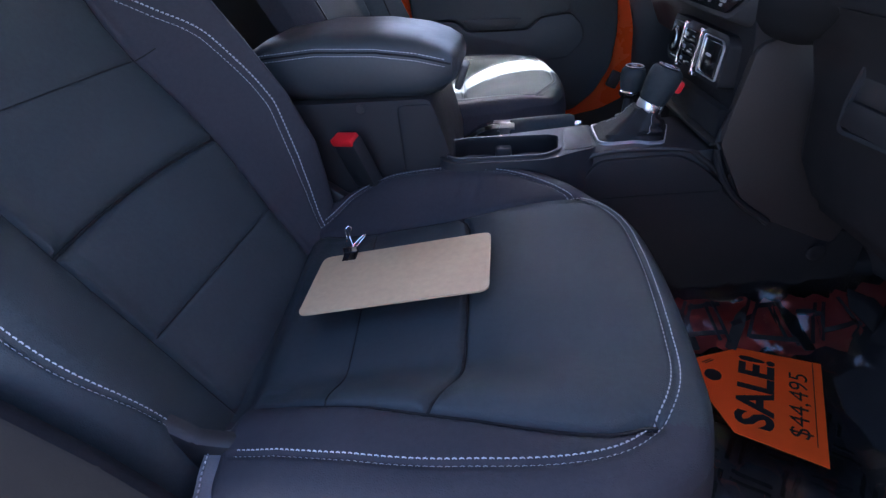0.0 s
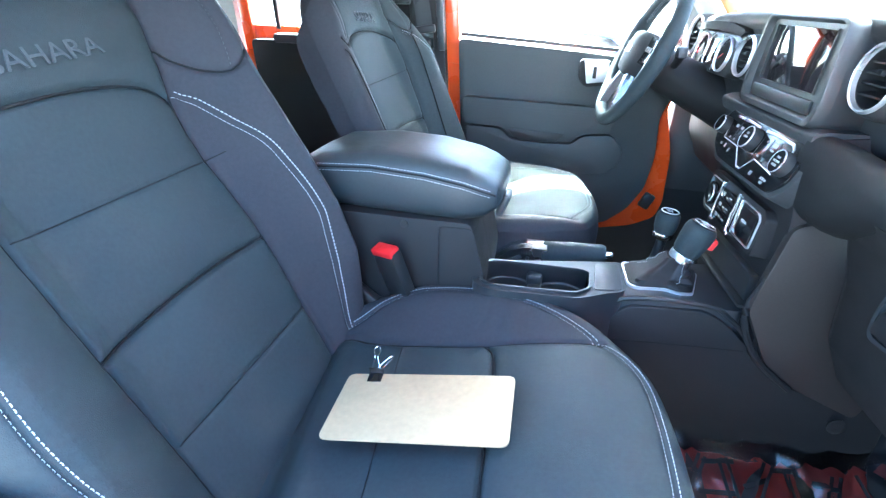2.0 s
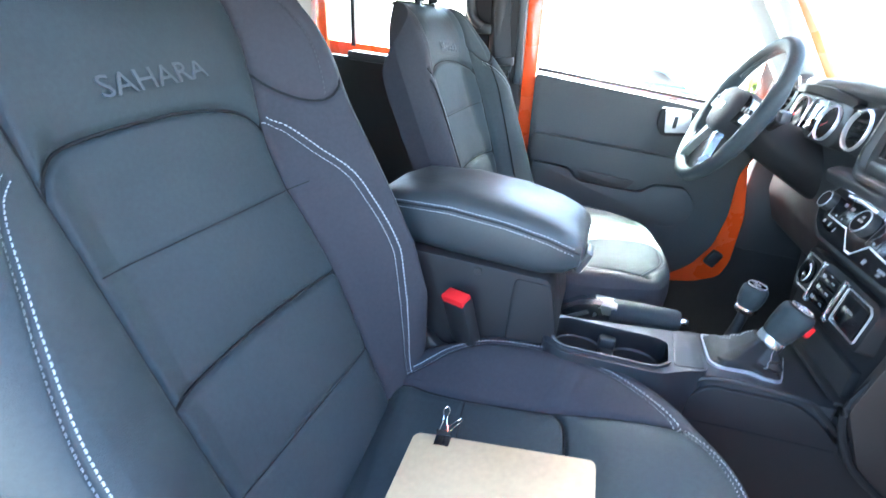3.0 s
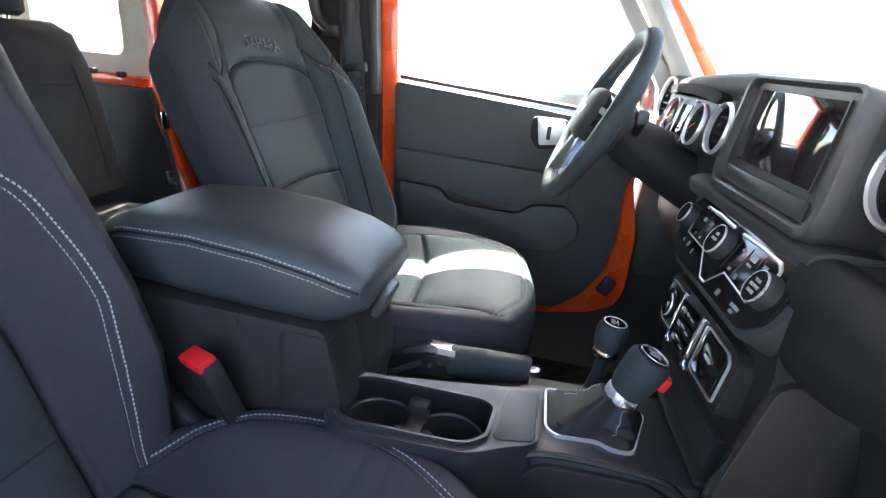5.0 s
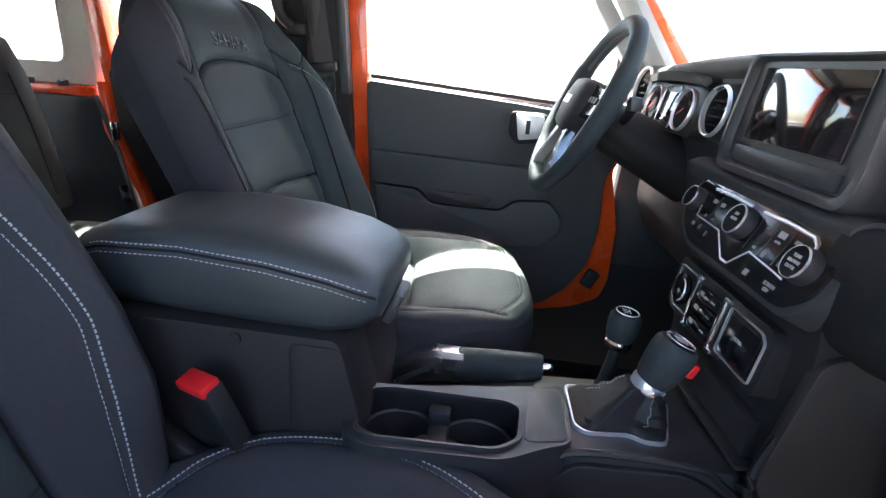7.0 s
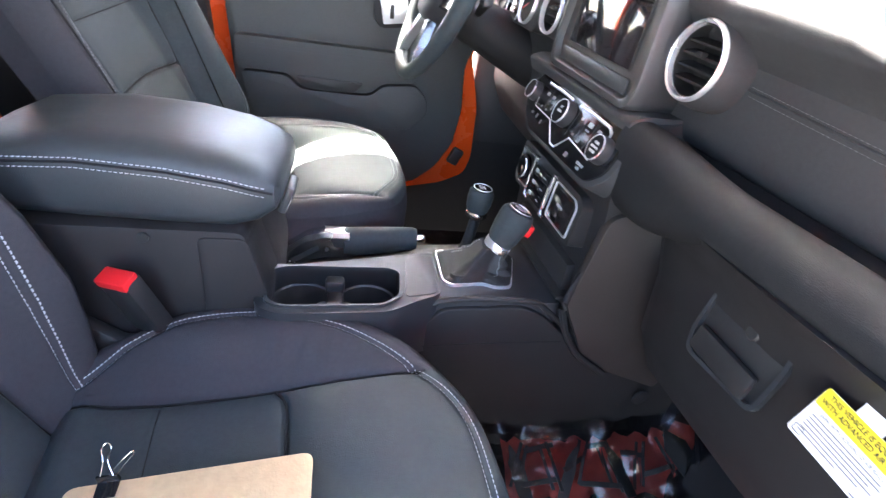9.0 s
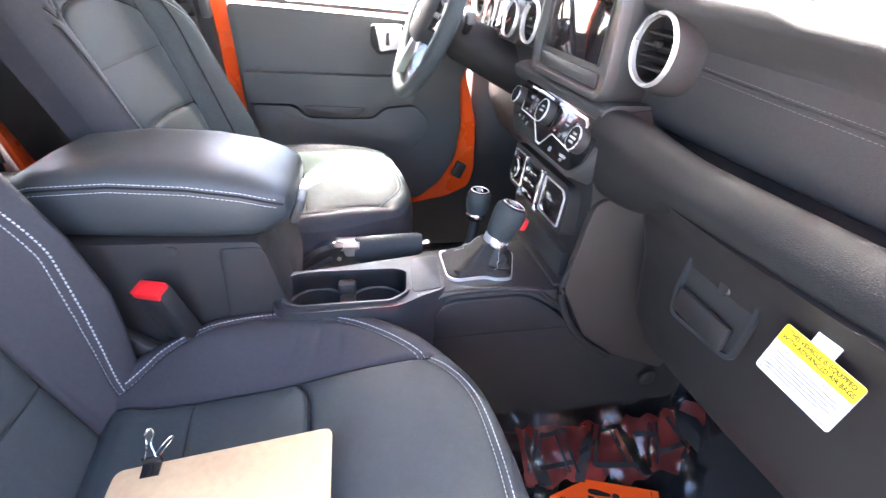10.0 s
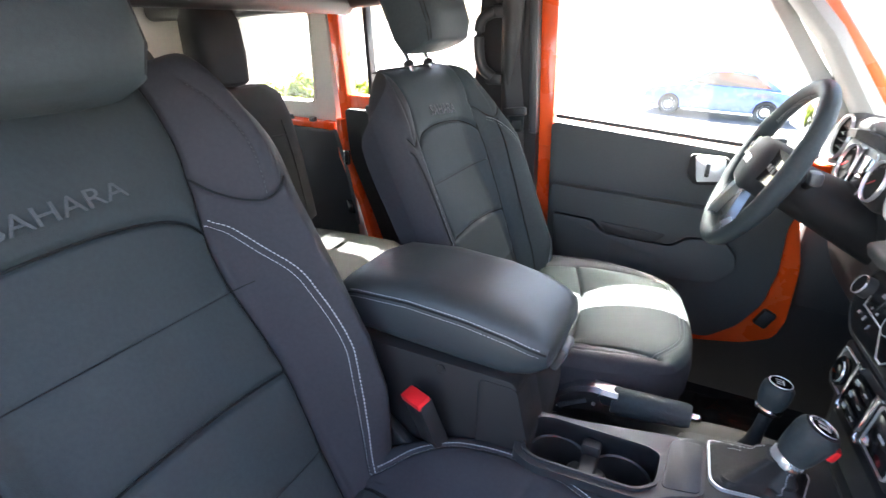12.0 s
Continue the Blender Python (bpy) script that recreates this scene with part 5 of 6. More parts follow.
part("arm_pad", prism(rounded([(-0.425, 0.572), (0.005, 0.562), (0.035, 0.537), (0.030, 0.490), (-0.06, 0.482), (-0.09, 0.452), (-0.262, 0.455), (-0.292, 0.488), (-0.422, 0.492)], 0.014), "y", SIDE - 0.072, SIDE - 0.035, 0.012), DOOR_TRIM, door, "padded black arm rest")
part("map_pocket", prism(rounded([(-0.415, 0.484), (-0.302, 0.480), (-0.268, 0.447), (-0.085, 0.444), (-0.052, 0.474), (0.035, 0.482), (0.070, 0.445), (0.072, 0.405), (0.03, 0.360), (-0.33, 0.345), (-0.395, 0.375)], 0.016), "y", SIDE - 0.062, SIDE - 0.035, 0.010), DOOR_TRIM, door)
part("pull_cup", prism(rounded([(-0.280, 0.486), (-0.102, 0.480), (-0.130, 0.450), (-0.255, 0.454)], 0.012), "y", SIDE - 0.0755, SIDE - 0.06, 0.004), PLASTIC_DARK, door)
stitches([[(x, 0.0) for x in np.linspace(-0.41, 0.01, 60)]], lambda x, s, lift=0.0: np.stack(np.broadcast_arrays(x, SIDE - 0.0725 - lift, 0.547 - 0.023 * (x + 0.2) + s), -1), (-0.004, 0.004), door, mat=STITCH_DARK)
part("handle_bezel", prism(rounded([(-0.085, 0.695), (0.000, 0.695), (0.015, 0.670), (0.000, 0.625), (-0.065, 0.617), (-0.087, 0.645)], 0.012), "y", SIDE - 0.056, SIDE - 0.035, 0.006), PLASTIC, door)
part("door_handle", prism(rounded([(-0.073, 0.691), (-0.005, 0.691), (0.001, 0.639), (-0.061, 0.629)], 0.006), "y", SIDE - 0.070, SIDE - 0.05, 0.004), RING, door, "chrome inner door handle")
part("handle_slot", box((0.010, 0.004, 0.032), (-0.041, SIDE - 0.0715, 0.661), bevel=0.001), PLASTIC_DARK, door)
part("belt_seal", box((0.64, 0.02, 0.012), (-0.13, SIDE + 0.01, 0.728), (0, 3.4, 0), 0.004), RUBBER, door)
part("striker_clip", box((0.035, 0.02, 0.05), (0.175, SIDE - 0.022, 0.275), (0, 25, 0), 0.006), PLASTIC_DARK, door)
# window frame: painted, leaning posts and a header
part("window_post", prism([(-0.496, 0.66), (-0.448, 0.66), (-0.472, 1.085), (-0.524, 1.085)], "y", SIDE - 0.012, SIDE + 0.045, 0.006), PAINT, door)
part("window_header", prism([(-0.520, 1.065), (0.010, 1.085), (0.020, 1.125), (-0.53, 1.110)], "y", SIDE - 0.025, SIDE + 0.035, 0.006), PAINT, door)
part("window_front_post", prism([(-0.030, 1.095), (0.010, 1.095), (0.235, 0.800), (0.250, 0.700), (0.205, 0.700), (0.192, 0.790)], "y", SIDE - 0.012, SIDE + 0.045, 0.006), PILLAR_TRIM, door)
pane = part("pane", prism([(-0.45, 0.70), (0.22, 0.69), (0.210, 0.79), (0.0, 1.085), (-0.475, 1.075)], "y", SIDE + 0.016, SIDE + 0.020), GLASS, door)
pane.visible_shadow = False

mirror = thing("door_mirror", "black plastic exterior door mirror", "mirror")
part("shell", box((0.10, 0.20, 0.15), (0.215, 0.93, 0.80), (0, 0, 8), 0.025, 3), PLASTIC_DARK, mirror)
part("mirror_glass", box((0.004, 0.17, 0.125), (0.1625, 0.925, 0.80), (0, 0, 8), 0.001), MIRROR, mirror)
part("arm", box((0.05, 0.14, 0.05), (0.24, 0.80, 0.745), (0, 0, 0), 0.01), PLASTIC_DARK, mirror)

# rear side door on the driver's side
rear_door = tagged(thing("door_2", "orange painted rear door with black inner trim", "door", at=(-0.115, 0, 0.05)), kind="structure")
part("trim_panel", prism(rounded([(-1.035, 0.66), (-0.52, 0.66), (-0.50, 0.10), (-0.85, 0.10), (-0.93, 0.30), (-1.02, 0.50)], 0.02), "y", SIDE - 0.035, SIDE, 0.01), PLASTIC, rear_door)
part("trim_sill", box((0.40, 0.05, 0.03), (-0.75, SIDE - 0.02, 0.665), bevel=0.01), PLASTIC_GREY, rear_door)
part("door_shell", prism([(-1.06, 0.70), (-0.50, 0.70), (-0.48, 0.03), (-0.85, 0.03), (-0.95, 0.20), (-0.985, 0.34), (-1.055, 0.50)], "y", SIDE + 0.002, SIDE + 0.05, 0.004), PAINT, rear_door)
part("window_post", prism([(-1.068, 0.62), (-1.030, 0.62), (-1.075, 1.10), (-1.120, 1.10)], "y", SIDE - 0.012, SIDE + 0.045, 0.006), PAINT, rear_door)
part("lower_edge", prism([(-1.068, 0.625), (-1.044, 0.625), (-1.036, 0.51), (-0.962, 0.33), (-0.912, 0.16), (-0.935, 0.16), (-0.985, 0.33), (-1.062, 0.50)], "y", SIDE - 0.045, SIDE, 0.006), PAINT, rear_door)
part("latch", box((0.02, 0.012, 0.05), (-1.022, SIDE - 0.05, 0.50), bevel=0.003), CHROME, rear_door)
part("window_divider", prism([(-0.955, 0.69), (-0.94, 0.69), (-0.968, 1.09), (-0.983, 1.09)], "y", SIDE - 0.004, SIDE + 0.03, 0.002), RUBBER, rear_door)
part("header", prism([(-1.14, 0.985), (-0.50, 1.025), (-0.50, 1.08), (-1.14, 1.05)], "y", SIDE - 0.02, SIDE + 0.035, 0.006), PAINT, rear_door)
pane = part("pane", prism([(-1.035, 0.69), (-0.50, 0.69), (-0.52, 1.08), (-1.08, 1.08)], "y", SIDE + 0.016, SIDE + 0.020), GLASS, rear_door)
pane.visible_shadow = False

# centre post with the belt
structure("pillar_1", prism(rounded([(-0.660, 0.0), (-0.480, 0.0), (-0.470, 0.30), (-0.490, 0.70), (-0.520, 1.12), (-0.670, 1.12), (-0.690, 0.70)], 0.012), "y", SIDE - 0.045, SIDE + 0.0, 0.012), PLASTIC, "black plastic centre pillar trim", "pillar")
structure("pillar_trim_edge", prism([(-0.510, 0.70), (-0.488, 0.70), (-0.518, 1.11), (-0.540, 1.11)], "y", SIDE - 0.052, SIDE - 0.02, 0.004), PLASTIC_GREY, "grey pillar edge trim", "trim")
belt = thing("driver_seat_belt", "black seat belt hanging on the centre pillar", "seat belt", at=(-0.022, -0.008, 0.022))
part("webbing", loft([[(x - 0.024, y, z), (x + 0.024, y, z), (x + 0.024, y - 0.0015, z), (x - 0.024, y - 0.0015, z)] for x, y, z in ((-0.565, 0.648, 1.02), (-0.545, 0.640, 0.86), (-0.522, 0.636, 0.735), (-0.52, 0.634, 0.70), (-0.505, 0.632, 0.55), (-0.47, 0.630, 0.30))]), WEBBING, belt, smooth=False)
part("guide_loop", box((0.075, 0.03, 0.035), (-0.565, 0.645, 1.03), (0, -8, 0), 0.008), PLASTIC, belt)
part("guide_cover", box((0.05, 0.03, 0.07), (-0.572, 0.648, 1.075), (0, -8, 0), 0.015), PLASTIC, belt)
part("tongue_grip", box((0.060, 0.016, 0.022), (-0.520, 0.628, 0.738), (0, -8, 0), 0.004), PLASTIC_DARK, belt)
ob = part("tongue", ring_plate(rounded([(-0.022, 0.0), (0.022, 0.0), (0.018, -0.045), (-0.018, -0.045)], 0.004), rounded([(-0.013, -0.014), (0.013, -0.014), (0.011, -0.037), (-0.011, -0.037)], 0.003), "y", -0.001, 0.001), CHROME, belt, "chrome belt tongue")
ob.data.transform(pose(-0.517, 0.627, 0.728, 0, -8, 0))
grab = thing("grab_handle", "black plastic grab handle on the roll bar", "handle", at=(-0.035, 0, 0.02))
part("loop", tube(smooth_line([(-0.585, 0.63, 0.825), (-0.615, 0.625, 0.85), (-0.625, 0.62, 0.90), (-0.622, 0.62, 0.965), (-0.59, 0.63, 0.99)], 5), 0.015, 10), PLASTIC_DARK, grab)
for z in (0.82, 0.99):
    part("mount", box((0.05, 0.04, 0.03), (-0.580, 0.64, z), bevel=0.008), PLASTIC_DARK, grab)

# hardtop side with its window, driver's side rear
hard_out = rounded([(-1.95, 0.66), (-1.20, 0.66), (-1.235, 1.16), (-1.95, 1.16)], 0.01)
hard_in = rounded([(-1.60, 0.710), (-1.285, 0.716), (-1.290, 1.010), (-1.60, 0.975)], 0.03)
structure("hardtop_side", ring_plate(hard_out, hard_in, "y", SIDE - 0.012, SIDE + 0.05), SHELL, "cream inner face of the hardtop side", "wall")
quarter = tagged(thing("window_1", "fixed rear quarter window", "window"), kind="structure")
part("pane", prism(hard_in, "y", SIDE + 0.016, SIDE + 0.020), GLASS, quarter)
part("frame", ring_plate([(-1.45 + (x + 1.45) * 1.04, 0.83 + (z - 0.83) * 1.05) for x, z in hard_in], hard_in, "y", SIDE - 0.018, SIDE - 0.010), SHELL, quarter)
structure("body_rail", box((0.74, 0.06, 0.028), (-1.56, SIDE - 0.004, 0.645), bevel=0.006), PAINT, "orange painted body rail", "rail")
structure("quarter_trim", prism(rounded([(-1.95, 0.0), (-1.08, 0.0), (-1.12, 0.33), (-1.18, 0.630), (-1.95, 0.630)], 0.02), "y", SIDE - 0.03, SIDE + 0.02, 0.01), PLASTIC_DARK, "black rear quarter trim panel", "trim")
for x in (-1.28, -1.38):
    tagged(part("trim_clip", box((0.022, 0.02, 0.016), (x, SIDE - 0.04, 0.663), bevel=0.004), PLASTIC_DARK), "small black trim clip on the hardtop rail", "clip", "trim clips")

# passenger side: sill, centre post, quarter and hardtop
structure("sill_1", prism(rounded([(-0.86, -0.12), (-0.76, -0.12), (-0.735, 0.0), (-0.76, 0.02), (-0.84, 0.02)], 0.012), "x", -0.95, 0.60), PAINT, "orange painted door sill", "sill")
structure("pillar_2", prism(rounded([(-0.95, 0.0), (-0.645, 0.0), (-0.655, 0.24), (-0.69, 0.39), (-0.80, 0.55), (-0.88, 0.80), (-0.93, 1.12), (-1.05, 1.12), (-1.02, 0.60)], 0.02), "y", -0.83, -0.765, 0.012), PAINT, "orange painted centre pillar", "pillar")
structure("pillar_trim_2", prism(rounded([(-1.0, 0.0), (-0.70, 0.0), (-0.73, 0.40), (-0.84, 0.58), (-0.90, 0.80), (-0.95, 1.12), (-1.05, 1.12)], 0.02), "y", -0.765, -0.725, 0.012), PLASTIC_DARK, "black plastic pillar trim", "pillar")
structure("wall_right", prism([(-1.95, -0.12), (-0.95, -0.12), (-1.02, 0.60), (-1.95, 0.60)], "y", -0.80, -0.74), PAINT, "orange painted body side", "wall")
ho = rounded([(-1.95, 0.60), (-1.00, 0.60), (-1.05, 1.16), (-1.95, 1.16)], 0.01)
hi_ = rounded([(-1.80, 0.69), (-1.14, 0.69), (-1.17, 0.95), (-1.78, 0.95)], 0.03)
structure("hardtop_side_2", ring_plate(ho, hi_, "y", -0.79, -0.74), SHELL, "cream inner face of the hardtop side", "wall")
other = tagged(thing("window_4", "fixed rear quarter window on the passenger side", "window"), kind="structure")
part("pane", prism(hi_, "y", -0.768, -0.764), GLASS, other)
structure("cowl_side", prism([(0.36, -0.12), (0.80, -0.12), (0.80, 0.72), (0.40, 0.72), (0.33, 0.40)], "y", -0.80, -0.72, 0.01), PLASTIC, "black front kick panel and hinge post", "wall")
structure("cowl_side_2", prism([(0.19, -0.12), (0.80, -0.12), (0.80, 0.72), (0.36, 0.72), (0.22, 0.69)], "y", 0.753, 0.80, 0.01), PLASTIC_DARK, "black front kick panel", "wall")
structure("wall_left", prism([(-1.95, -0.30), (0.80, -0.30), (0.80, 0.30), (-1.95, 0.30)], "y", 0.752, 0.80), PLASTIC_DARK, "black lower body side", "wall")

# the passenger's door, out of view, part open to block sky light on the dash
open_door = tagged(thing("door_3", "passenger door swung open, orange outside and black inside", "door"), kind="structure")
turn = pose(0.37, -0.79, 0, 0, 0, -112)
for nm, pts, lo, hi, mt in (("door_shell", [(0, 0.02), (0.12, -0.02), (0.92, 0.02), (0.96, 0.70), (0, 0.70)], -0.05, 0.0, PAINT),
                            ("trim_panel", rounded([(0.045, 0.09), (0.30, 0.05), (0.87, 0.07), (0.92, 0.69), (0.04, 0.69), (0.045, 0.42)], 0.03), -0.09, -0.05, DOOR_TRIM),
                            ("arm_pad", rounded([(0.25, 0.48), (0.84, 0.48), (0.84, 0.56), (0.25, 0.56)], 0.02), -0.13, -0.09, DOOR_TRIM),
                            ("window_post", [(0.90, 0.70), (0.96, 0.70), (0.93, 1.10), (0.88, 1.10)], -0.05, 0.0, PAINT), ("window_header", [(0.28, 1.06), (0.93, 1.06), (0.93, 1.11), (0.25, 1.11)], -0.05, 0.0, PAINT)):
    ob = part(nm, prism(pts, "y", lo, hi, 0.006), mt, open_door)
    ob.data.transform(turn)

# rear wall with the tailgate window
rw_out = rounded([(-0.76, -0.06), (0.76, -0.06), (0.76, 1.16), (-0.76, 1.16)], 0.01)
rw_in = rounded([(-0.55, 0.52), (0.55, 0.52), (0.52, 0.86), (-0.52, 0.86)], 0.05)
structure("wall_rear", ring_plate(rw_out, rw_in, "x", -1.97, -1.90), SHELL, "cream rear wall round the tailgate window", "wall")
tail = tagged(thing("window_2", "tailgate window in a black rubber seal", "window"), kind="structure")
part("seal", ring_plate([(y * 1.05, 0.69 + (z - 0.69) * 1.08) for y, z in rw_in], rw_in, "x", -1.905, -1.885), RUBBER, tail)
part("pane", prism(rw_in, "x", -1.94, -1.936), GLASS, tail)

# roof
structure("roof_rail", prism([(-1.24, 1.06), (-0.60, 1.095), (0.03, 1.115), (0.03, 1.185), (-0.60, 1.185), (-1.24, 1.14)], "y", SIDE + 0.062, SIDE + 0.10, 0.006), PAINT, "orange painted roof rail over the doors", "rail")
structure("ceiling", prism([(-0.60, -0.78), (0.02, -0.74), (0.02, 0.74), (-0.60, 0.76)], "z", ROOF, ROOF + 0.03), HEADLINER, "grey fabric headliner", "ceiling")
structure("ceiling_rear", prism([(-0.60, ROOF), (-0.60, ROOF + 0.03), (-1.08, 1.10), (-1.97, 1.06), (-1.97, 1.02), (-1.10, 1.06)], "y", -0.80, 0.76), HARDTOP_LINER, "beige hardtop ceiling, tinted yellow with bounced sun", "ceiling")
# Header frame, its out-of-view overhang lengthened to keep sun off the dash.
structure("windscreen_frame", prism([(0.02, 1.20), (0.25, 1.185), (0.25, 1.16), (0.088, 1.142)], "y", -0.72, 0.72, 0.008), PAINT, "orange painted windscreen header frame", "frame")
structure("windscreen_header", prism([(-0.02, ROOF + 0.02), (0.085, ROOF - 0.015), (0.06, ROOF - 0.050), (-0.04, ROOF - 0.01)], "y", -0.74, 0.74, 0.008), PILLAR_TRIM, "grey windscreen header trim", "trim")
structure("rail_left", prism([(0.60, 1.10), (0.72, 1.085), (0.72, 1.16), (0.60, 1.16)], "x", -0.62, 0.06, 0.01), PILLAR_TRIM, "grey roof side rail trim", "trim")
for k, at in ((1, "pillar_3"), (-1, "pillar_4")):
    a, b = Vector((-0.020, k * 0.665, 1.14)), Vector((0.265, k * 0.69, 0.80))
    structure(at, tube([a, (a + b) / 2 + Vector((0.015, 0, 0.01)), b], [0.030, 0.034, 0.040], 10, flat=0.8), PILLAR_TRIM, "grey windscreen pillar trim", "pillar")
    o = Vector((0.055, k * 0.01, 0.0))
    structure(at + "_frame", tube([a + o, (a + b) / 2 + o, b + o, b + o + Vector((0.03, 0, -0.12))], 0.022, 10), PAINT, "orange painted windscreen frame", "pillar")
wind = tagged(thing("window_3", "sloping windscreen", "window"), kind="structure")
pane = part("pane", mesh_of("pane", [(0.10, -0.66, 1.14), (0.10, 0.66, 1.14), (0.43, 0.69, 0.80), (0.43, -0.69, 0.80)], [(0, 1, 2, 3)], GLASS), None, wind)
pane.visible_shadow = False
sol = pane.modifiers.new("thick", "SOLIDIFY")
sol.thickness = 0.005
for k in (-1, 1):
    visor = thing("sun_visor", "beige sun visor folded up under the roof", "visor", "sun visors")
    part("board", box((0.17, 0.40, 0.018), (-0.035, k * 0.34, ROOF - 0.035), (0, 8, 0), 0.008), HEADLINER, visor)
    part("vanity_label", box((0.06, 0.13, 0.0015), (-0.04, k * 0.34, ROOF - 0.0455), (0, 8, 0)), PAPER_YELLOW if k < 0 else PAPER_WHITE, visor)
    part("hinge", tube([(0.03, k * 0.53, ROOF - 0.045), (0.03, k * 0.57, ROOF - 0.02)], 0.008, 8), PLASTIC_GREY, visor)
rv = thing("rear_view_mirror", "interior rear view mirror on the windscreen", "mirror")
part("shell", box((0.035, 0.24, 0.065), (0.115, 0.16, 1.125), (0, -8, -8), 0.014, 3), PLASTIC_DARK, rv)
part("mirror_glass", box((0.004, 0.215, 0.05), (0.0965, 0.1625, 1.1225), (0, -8, -8), 0.001), MIRROR, rv)
part("stem", tube([(0.125, 0.16, 1.14), (0.14, 0.16, 1.16)], 0.012, 8), PLASTIC_DARK, rv)
# padded roll bar
bar = thing("roll_bar", "black padded roll bar under the roof", "roll bar")
for k in (-1, 1):
    part("side_bar", tube(smooth_line([(-0.45, k * 0.61, 1.105), (-0.60, k * 0.605, 1.09), (-1.05, k * 0.60, 1.045), (-1.45, k * 0.58, 1.015), (-1.88, k * 0.57, 0.99)], 6), 0.034, 12), PLASTIC_DARK, bar)
part("cross_bar", tube(smooth_line([(-0.58, -0.61, 1.095), (-0.58, -0.3, 1.115), (-0.58, 0.3, 1.115), (-0.58, 0.61, 1.095)], 6), 0.032, 12), PLASTIC_DARK, bar)
part("cross_bar", tube(smooth_line([(-1.08, -0.60, 1.025), (-1.08, -0.3, 1.028), (-1.08, 0.3, 1.028), (-1.08, 0.60, 1.025)], 6), 0.032, 12), PLASTIC_DARK, bar)
part("hoop", tube(smooth_line([(-0.575, 0.63, 1.09), (-0.575, 0.655, 0.9), (-0.56, 0.66, 0.6), (-0.54, 0.66, 0.1)], 6), 0.030, 10), PLASTIC_DARK, bar)

# ---- rear bench ----


def rear_seat(mid, half, group_label):
    seat = thing("rear_bench_seat", group_label, "seat", "rear bench seats", at=(-0.08, -0.02, 0.085))
    rings = []
    for f, z, d in ((0.90, -0.02, 0.05), (1.0, 0.0, 0.07), (1.0, 0.20, 0.075), (0.98, 0.32, 0.07), (0.94, 0.39, 0.055), (0.80, 0.415, 0.03)):
        rings.append([(-1.16 - z * 0.22 + (d if s > 0 else -d) * abs(s) ** 0.5, mid + half * f * np.sign(c) * abs(c) ** 0.3, 0.29 + z) for c, s in ((math.cos(q), math.sin(q)) for q in np.linspace(0, 2 * math.pi, 36, endpoint=False))])
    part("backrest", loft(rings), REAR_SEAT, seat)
    for k in (-1, 1):
        part("back_seam", tube(smooth_line([(-1.0855, mid + k * half * 0.66, 0.33), (-1.126, mid + k * half * 0.68, 0.49), (-1.158, mid + k * half * 0.66, 0.61)], 6), 0.0022, 6), NEAR_BLACK, seat)
    part("back_seam", tube(smooth_line([(-1.145, mid - half * 0.66, 0.565), (-1.144, mid, 0.572), (-1.145, mid + half * 0.66, 0.565)], 6), 0.0022, 6), NEAR_BLACK, seat)
    rings = []
    for x, lo, hi, f in ((-1.16, 0.13, 0.235, 0.97), (-1.10, 0.10, 0.255, 1.0), (-0.90, 0.095, 0.268, 1.0), (-0.80, 0.10, 0.270, 1.0), (-0.755, 0.115, 0.255, 0.98), (-0.735, 0.145, 0.220, 0.95)):
        rings.append([(x, mid + half * f * np.sign(c) * abs(c) ** 0.3, (lo + hi) / 2 + (hi - lo) / 2 * np.sign(s) * abs(s) ** 0.45) for c, s in ((math.cos(q), math.sin(q)) for q in np.linspace(0, 2 * math.pi, 36, endpoint=False))])
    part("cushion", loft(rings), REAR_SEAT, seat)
    rings = []
    for z, w, t in ((0.0, 0.072, 0.03), (0.012, 0.083, 0.045), (0.09, 0.086, 0.05), (0.175, 0.083, 0.045), (0.205, 0.074, 0.03), (0.212, 0.05, 0.015)):
        rings.append([(-1.255 - 0.1 * z + t * np.sign(s) * abs(s) ** 0.6, mid + 0.04 * np.sign(mid) + w * np.sign(c) * abs(c) ** 0.45, 0.712 + z) for c, s in ((math.cos(q), math.sin(q)) for q in np.linspace(0, 2 * math.pi, 32, endpoint=False))])
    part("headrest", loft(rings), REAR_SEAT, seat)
    for k in (-1, 1):
        part("headrest_post", tube([(-1.25, mid + 0.04 * np.sign(mid) + 0.05 * k, 0.66), (-1.252, mid + 0.04 * np.sign(mid) + 0.05 * k, 0.72)], 0.006, 8), CHROME, seat)
    part("seat_leg", box((0.30, 0.36, 0.24), (-1.0, mid, -0.005), bevel=0.01), PLASTIC_DARK, seat)
    return seat


rear_seat(0.320, 0.245, "black leather rear seat, partly in the sun")
rear_seat(-0.36, 0.34, "black leather rear seat behind the passenger seat")
rb = thing("rear_seat_belt", "black rear seat belt on the quarter trim", "seat belt")
part("webbing", loft([[(x, y - 0.001, z), (x + 0.014, y - 0.001, z), (x + 0.014, y + 0.001, z), (x, y + 0.001, z)] for x, y, z in ((-1.19, 0.652, 0.64), (-1.14, 0.645, 0.50), (-1.10, 0.64, 0.32))]), WEBBING, rb, smooth=False)
part("tongue", box((0.03, 0.004, 0.05), (-1.12, 0.638, 0.38), (0, -12, 0), 0.003), SATIN, rb)

